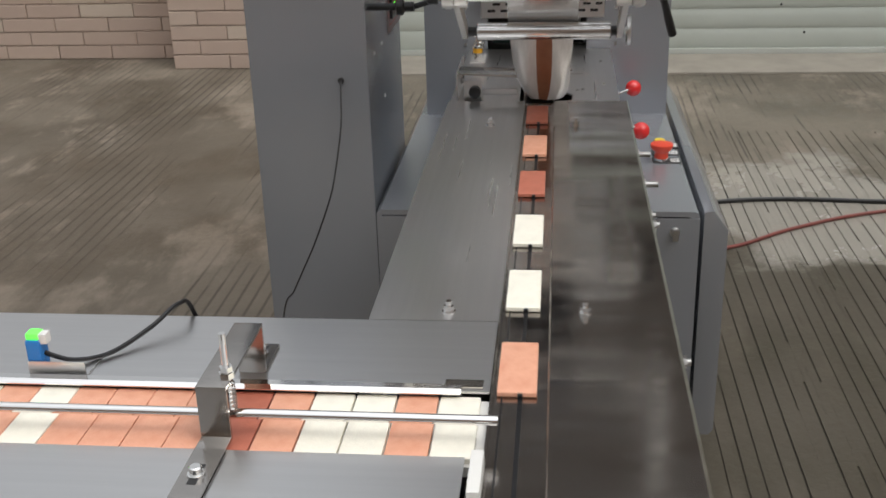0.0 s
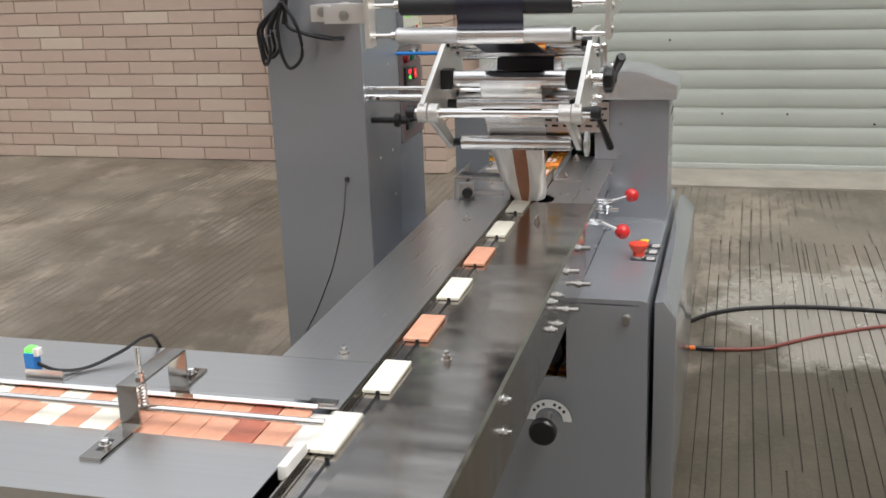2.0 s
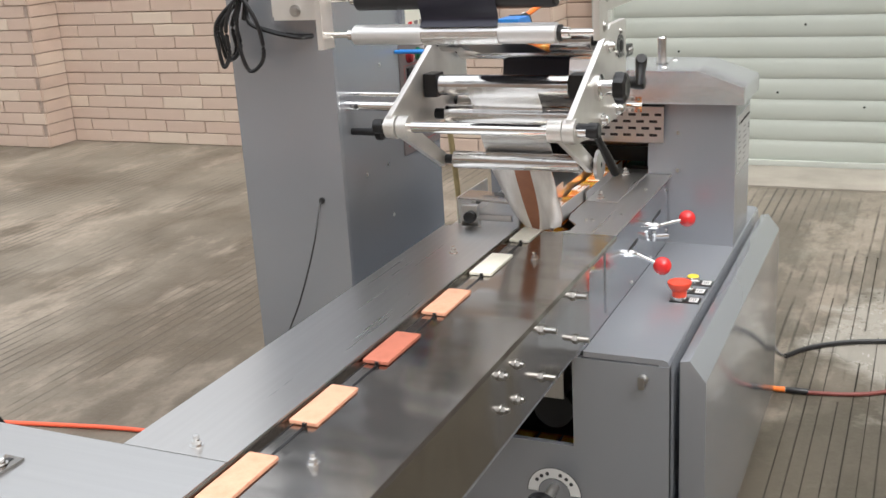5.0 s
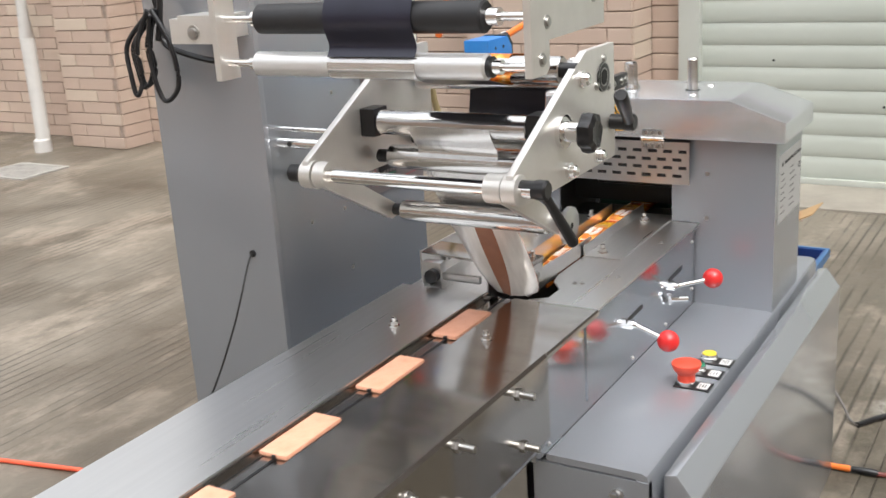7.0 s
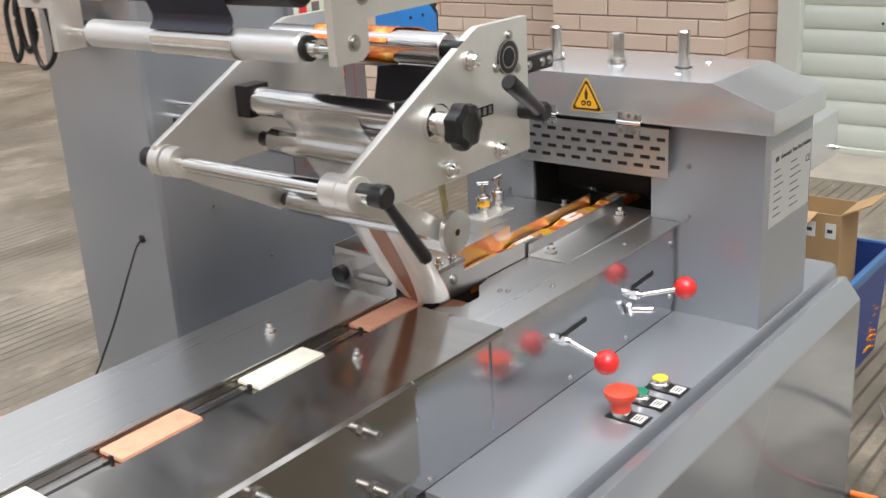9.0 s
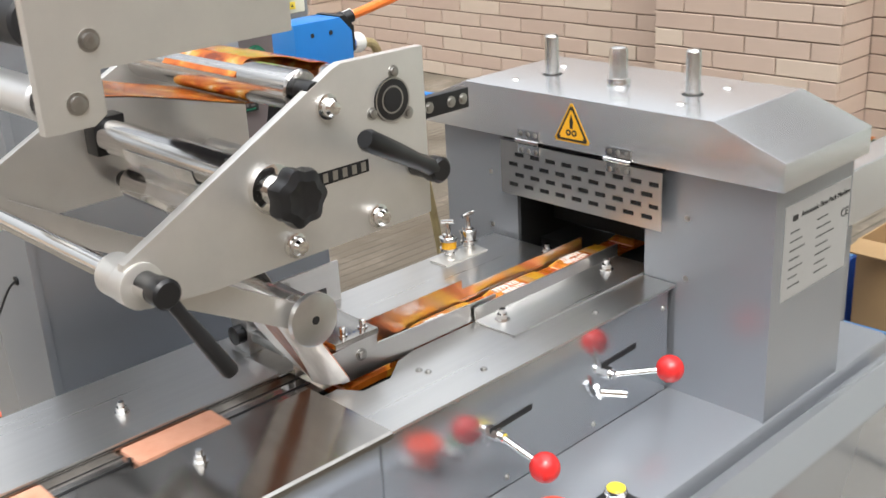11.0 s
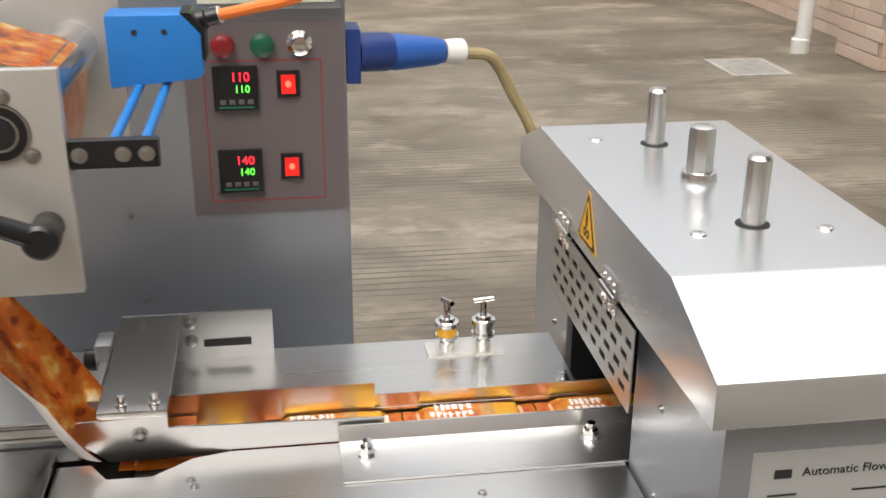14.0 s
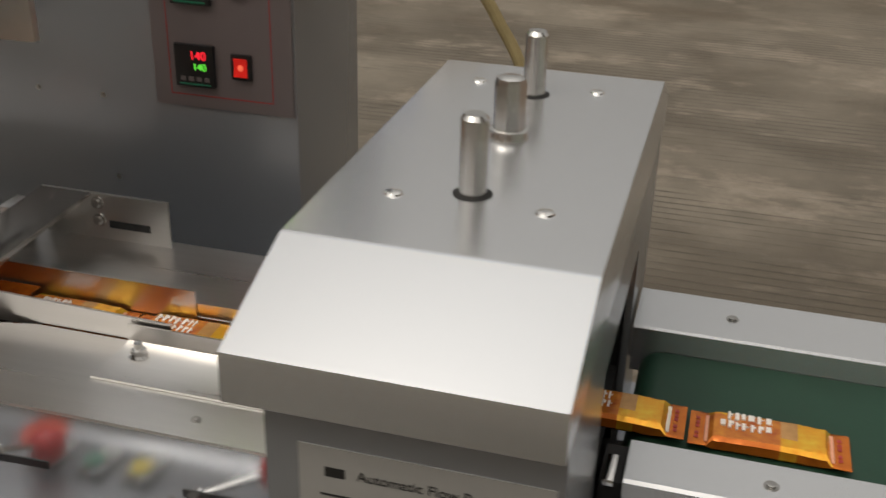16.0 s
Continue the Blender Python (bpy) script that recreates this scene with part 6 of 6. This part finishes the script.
for x0, x1, y0, y1 in ((-0.15, 0.04, 4.300, 4.304), (-0.15, 0.04, 4.460, 4.464), (-0.15, -0.146, 4.304, 4.460), (0.036, 0.04, 4.304, 4.460)):
    box(bm, x0, x1, y0, y1, GROUND + 0.02, CTOP)
box(bm, -0.15, 0.04, 4.30, 4.464, GROUND + 0.014, GROUND + 0.02)
part("body", bm, CARD, carton)
bm = B()
prism(bm, [(0.040, CTOP - 0.002), (0.125, CTOP + 0.042), (0.1245, CTOP + 0.046), (0.038, CTOP + 0.002)], "y", 4.304, 4.46)
part("flap", bm, CARD, carton)
bm = B()
prism(bm, [(4.300, CTOP - 0.002), (4.22, CTOP - 0.012), (4.22, CTOP - 0.008), (4.302, CTOP + 0.002)], "x", -0.146, -0.03)
part("flap", bm, CARD, carton)
for x in (-0.050, 0.012):
    bm = B()
    box(bm, x - 0.016, x + 0.016, 4.2988, 4.2998, CTOP - 0.075, CTOP - 0.028)
    lb = part("label", bm, LABEL, carton)
    bm = B()
    box(bm, x - 0.010, x + 0.006, 4.2980, 4.2987, CTOP - 0.058, CTOP - 0.047)
    part("bar", bm, INK, lb)

# ---- goods in process ----
PITCH, WL, WW, WT = 0.2285, 0.127, 0.047, 0.0062
FEED_T = (0.0, 2.5, 3.5, 7.5, 9.0, 16.0)
FEED_S = (0.0, 0.952, 1.334, 2.895, 3.478, 6.187)
CHAIN_X, CHAIN_Z = -0.036, 0.7892
Y0 = 1.122


def feed(t):
    return float(np.interp(t, FEED_T, FEED_S)) if t <= 16 else FEED_S[-1] + 0.387 * (t - 16)


def feed_time(s):
    if s < 0:
        return s / 0.3808
    if s > FEED_S[-1]:
        return 16 + (s - FEED_S[-1]) / 0.387
    return float(np.interp(s, FEED_S, FEED_T))


def wafer_mesh(material, name):
    bm = B()
    box(bm, -WW / 2, WW / 2, 0, WL, 0, WT, 0.0022, 2)
    for v in bm.verts:
        v.co.z += 0.0006 * math.sin(v.co.y * 60)
    return finish(bm, name, material)


WAFERS = {"c": wafer_mesh(WAFER_CREAM, "wafer_cream"), "p": wafer_mesh(WAFER_PINK, "wafer_pink"), "r": wafer_mesh(WAFER_RED, "wafer_red")}
WLABEL = {"c": "pale cream rectangular wafer biscuit", "p": "salmon-pink rectangular wafer biscuit", "r": "brick-red rectangular wafer biscuit"}
FIRST = -6
ORDER = "r" + "rprcc" + "pcpccprppppcpcppcpcrpcppcrcpcppcrpcpccprpcpp"
JUMP = 0.14
wafers = []
for i, c in enumerate(ORDER):
    w = new("wafer", WAFERS[c])
    tagged(w, WLABEL[c], "wafer", "wafers on the conveyors")
    wafers.append(w)

# the wrapped bars: film tube pieces ending in crimped seals
PLEN, FILM_V, OUT_V = 0.158, 0.27, 0.347
PSTEP = 0.160


def bar_mesh():
    bm = B()
    r = random.Random(8)
    ends = [(0.0, 0.0012, 0.0300), (0.003, 0.0014, 0.0300), (0.018, 0.0016, 0.0295)]
    body = [(0.0235 + 0.0055 * i, 0.0158 + 0.0016 * math.sin(math.pi * i / 20), 0.0262 - 0.0005 * math.sin(math.pi * i / 20)) for i in range(21)]
    tail = [(PLEN - y, h, w) for y, h, w in reversed(ends)]
    rings = []
    for y, h, w in ends + body + tail:
        flat = h < 0.003
        mid = 0.0072 if flat else h / 2
        hh = h / 2
        near = max(0.0, 1 - min(abs(y - 0.022), abs(y - 0.136)) / 0.03)
        ring = [(-w, mid), (-w, mid + hh * 0.55), (-w + min(0.004, hh), mid + hh)]
        ring += [(-w + 0.006 + (2 * w - 0.012) * k / 7, mid + hh * (1.03 + 0.02 * math.sin(math.pi * k / 7))) for k in range(8)]
        ring += [(w - min(0.004, hh), mid + hh), (w, mid + hh * 0.55), (w, mid - hh * 0.6), (w - 0.003, mid - hh), (-w + 0.003, mid - hh), (-w, mid - hh * 0.6)]
        # gathered foil: pleats run from the seals into the body
        row = []
        for k, (px, pz) in enumerate(ring):
            if not flat and 1 < k < 12:
                pz += (0.0004 + 0.0016 * near) * r.uniform(-1, 1) * (1 if k % 2 else 0.4)
            if not flat:
                px += 0.0008 * r.uniform(-1, 1) * (0.4 + near)
            row.append(bm.verts.new((px, y, pz)))
        rings.append(row)
    n = len(rings[0])
    for a, b in zip(rings, rings[1:]):
        y = (a[0].co.y + b[0].co.y) / 2
        for i in range(n):
            f = bm.faces.new((a[i], a[(i + 1) % n], b[(i + 1) % n], b[i]))
            if y < 0.020 or y > 0.138:
                k = 0
            elif y > 0.104:
                k = 1 if 1 <= i <= 11 else 0
            elif y > 0.090:
                k = 2 if i < 8 else 1
            else:
                k = 3 if 3 <= i <= 10 else (1 if i < 3 else 0)
            f.material_index = k
    bm.faces.new(list(reversed(rings[0])))
    bm.faces.new(rings[-1])
    return finish(bm, "wrapped_bar", [FILM_ORANGE, PACK_YELLOW, PACK_TAN, PACK_RED])


BAR = bar_mesh()


def bar_print(seed):
    """White strokes and bars standing for the product name."""
    bm = B()
    r = random.Random(seed)
    shift = 0.004 * (seed - 1)
    for x, tall in ((-0.0115 + shift, 0.0066), (0.0045 + shift, 0.0060)):
        y = 0.027 + r.uniform(0, 0.012)
        stop = 0.086 - r.uniform(0, 0.010)
        while y < stop:
            w = r.uniform(0.0040, 0.0080)
            dx = r.uniform(-0.0012, 0.0012)
            kind_ = r.random()
            z0, z1 = 0.0166, 0.0186
            if kind_ < 0.55:
                box(bm, x - tall + dx, x + tall + dx, y, y + w * 0.45, z0, z1)
                box(bm, x - tall * r.uniform(0.2, 1) + dx, x - tall * 0.1 + dx, y + w * 0.45, y + w * 0.85, z0, z1)
            else:
                box(bm, x - tall + dx, x + tall * r.uniform(0.3, 1) + dx, y, y + w * 0.8, z0, z1)
            y += w + r.uniform(0.0006, 0.0016)
    return finish(bm, "lettering", PACK_WHITE)


def bar_mark(y):
    bm = B()
    for x in (-0.017, -0.009, -0.002, 0.010, 0.017):
        box(bm, x - 0.0025, x + 0.0025, y - 0.002, y + 0.002, 0.0081, 0.0086)
    return finish(bm, "seal_mark", RED_INK)


PRINTS = [bar_print(k) for k in range(3)]
MARK_A, MARK_B = bar_mark(0.008), bar_mark(0.148)
JAW, OUT_SHIFT = 3.19, -0.04
BAR_X, TUBE_Z, OUT_Z = -0.034, 0.775, BELT + 0.0005
PH = 2.722   # place of one bar's rear end in the tube at 15.5 s
FORM_Y = 2.40
bars = []
J0, J1 = -13, 27
for j in range(J0, J1 + 1):
    b = new("wrapped_bar", BAR)
    tagged(b, "chocolate wafer bar in a glossy orange and yellow foil wrapper", "snack bar", "wrapped bars leaving the machine")
    for nm, me in (("lettering", PRINTS[j % 3]), ("seal_mark", MARK_A), ("seal_mark", MARK_B)):
        o = new(nm, me)
        o.parent = b
    bars.append((j, b))


def bar_tube_y(j, t):
    """Rear end of bar j if it always ran with the film; higher j comes later."""
    return PH + FILM_V * (t - 15.5) - PSTEP * (j - 24)


def bar_place(j, t):
    y = bar_tube_y(j, t)
    t_form = 15.5 + (FORM_Y - PH + PSTEP * (j - 24)) / FILM_V
    t_jaw = 15.5 + (JAW - PH + PSTEP * (j - 24)) / FILM_V
    if t < t_form:
        # still unformed: waiting in the housing under the former
        k = j % 40
        rest = Vector((-0.20 + 0.066 * (k % 6), 2.66 + 0.165 * ((k // 6) % 4), 0.061 + 0.020 * (k // 24)))
        rise = Vector((BAR_X, FORM_Y - 0.02, 0.715))
        f = min(1, max(0, (t - (t_form - 0.5)) / 0.5))
        return rest.lerp(rise, f), 0.0
    if t < t_jaw:
        up = min(1, (y - FORM_Y) / 0.10)
        return Vector((BAR_X, y, 0.715 + (TUBE_Z - 0.715) * up)), 0.0
    yo = JAW + OUT_V * (t - t_jaw) + OUT_SHIFT * min(1, (t - t_jaw) * 4)
    drop = min(1, (t - t_jaw) / 0.25)
    x = BAR_X + 0.002 * math.sin(j * 2.1)
    end = 4.08
    if yo < end - 0.06:
        return Vector((x, yo, TUBE_Z + (OUT_Z - TUBE_Z) * drop)), 0.0
    t_end = (yo - end + 0.06) / OUT_V
    f = min(1, t_end / 0.45)
    r = random.Random(j)
    bed = Vector((0.071 + r.uniform(-0.003, 0.003), 4.27 + r.uniform(0, 0.05), GROUND + 0.03 + 0.018 * (j % 9)))
    start = Vector((x, end - 0.06, OUT_Z))
    p = start.lerp(bed, f)
    p.z = start.z + (bed.z - start.z) * f * f
    return p, 6 * f * (1 if j % 2 else -1)


def wafer_place(k, t):
    y = Y0 + feed(t) - k * PITCH
    t_lane = feed_time(0.983 - Y0 + k * PITCH)
    step = PITCH / 0.386
    if t < t_lane - JUMP:
        return Vector((-0.0925 - 0.0485 * (t_lane - JUMP - t) / step, 0.983, 0.7885))
    if t < t_lane:
        f = (t - t_lane + JUMP) / JUMP
        return Vector((-0.0925 + (CHAIN_X + 0.0925) * f, 0.983, 0.7885 + (CHAIN_Z - 0.7885) * f + 0.002 * math.sin(f * math.pi)))
    t_in = feed_time(2.40 - Y0 + k * PITCH)
    if t < t_in:
        return Vector((CHAIN_X, y, CHAIN_Z))
    # inside the film: travels with its bar
    j = k + BAR_OF
    f = min(1, (t - t_in) / 0.5)
    p, _ = bar_place(j, t)
    q = p + Vector((0, 0.0155, 0.003))
    run = Vector((CHAIN_X, 2.40 + 0.30 * (t - t_in), CHAIN_Z))
    return run.lerp(q, f)


# bar that each wafer ends up in: the one forming as the wafer enters the tube
t_ref = feed_time(2.40 - Y0 + 10 * PITCH)
BAR_OF = round(24 + (PH + FILM_V * (t_ref + 0.25 - 15.5) - 2.44) / PSTEP) - 10

# pushing lugs of the chain
lug_bm = B()
box(lug_bm, -0.0030, 0.0030, -0.005, 0.0, -0.012, 0.0060, 0.0010)
box(lug_bm, -0.0018, 0.0018, -0.014, -0.005, -0.012, 0.001, 0.0005)
LUG = finish(lug_bm, "chain_lug", BLACK)
LUGS = 18
LOOP = LUGS * PITCH
TOP0, TOP1 = 0.50, 2.39
lugs = [tagged(new("chain_lug", LUG), "small black pushing lug standing in the chain slit", "lug", "lugs of the infeed chain") for _ in range(LUGS)]


def lug_place(i, t):
    y = Y0 + feed(t) - i * PITCH
    d = (y - TOP0) % LOOP
    top = TOP1 - TOP0
    turn = (LOOP - 2 * top) / 2
    if d < top:
        return Vector((-0.032, TOP0 + d, CHAIN_Z))
    if d < top + turn:
        return Vector((-0.032, TOP1, CHAIN_Z - 0.06 * (d - top) / turn))
    if d < 2 * top + turn:
        return Vector((-0.032, TOP1 - (d - top - turn), CHAIN_Z - 0.06))
    return Vector((-0.032, TOP0, CHAIN_Z - 0.06 + 0.06 * (d - 2 * top - turn) / turn))


# ---- bricks, last ----
bricks_near, far_bm = [], B()
LIMIT = 300
listed = courses()
near = sorted([b for b in listed if b[2] < 1.30 and b[0] > -6.2], key=lambda b: b[2])
near_set = set(near[:LIMIT])
cache = {}
for b in listed:
    x0, x1, z, y = b
    if b in near_set:
        key = round(x1 - x0, 3)
        if key not in cache:
            cache[key] = brick_mesh(x1 - x0)
        o = new("brick", cache[key])
        o.parent = wall
        o.location = ((x0 + x1) / 2 + 4.0, y - WALL_Y + 0.0006 * ((hash((round(x0, 2), round(z, 2))) % 5)), z)
    else:
        box(far_bm, x0 + JOINT / 2, x1 - JOINT / 2, y, y + 0.02, z + JOINT / 2, z + COURSE - JOINT / 2)
# flanks of the piers
for a, b in PIERS:
    for c in range(29):
        z = c * COURSE
        for xs in (a - 0.002, b - 0.018):
            box(far_bm, xs, xs + 0.02, WALL_Y - PIER_OUT + 0.021, WALL_Y - 0.001, z + JOINT / 2, z + COURSE - JOINT / 2)
rest = part("brick_courses", far_bm, BRICK, wall)
settle(wall)
tagged(rest, kind="stuff")

def motions():
    times = [round(0.2 * i, 2) for i in range(81)]
    for i, w in enumerate(wafers):
        k = FIRST + i
        own = [feed_time(0.983 - Y0 + k * PITCH) - JUMP, feed_time(0.983 - Y0 + k * PITCH), feed_time(2.40 - Y0 + k * PITCH)]
        ts = sorted(set(times + [round(t, 2) for t in own if 0 < t < 16]))
        walk(w, [(t, Matrix.Translation(wafer_place(k, t))) for t in ts])
    for j, b in bars:
        rows_ = []
        for t in times:
            p, turn = bar_place(j, t)
            rows_.append((t, Matrix.Translation(p) @ pose(0, 0, 0, 0, 0, turn)))
        walk(b, rows_)
    for i, l in enumerate(lugs):
        walk(l, [(round(0.1 * n, 2), Matrix.Translation(lug_place(i, 0.1 * n))) for n in range(161)])


motions()
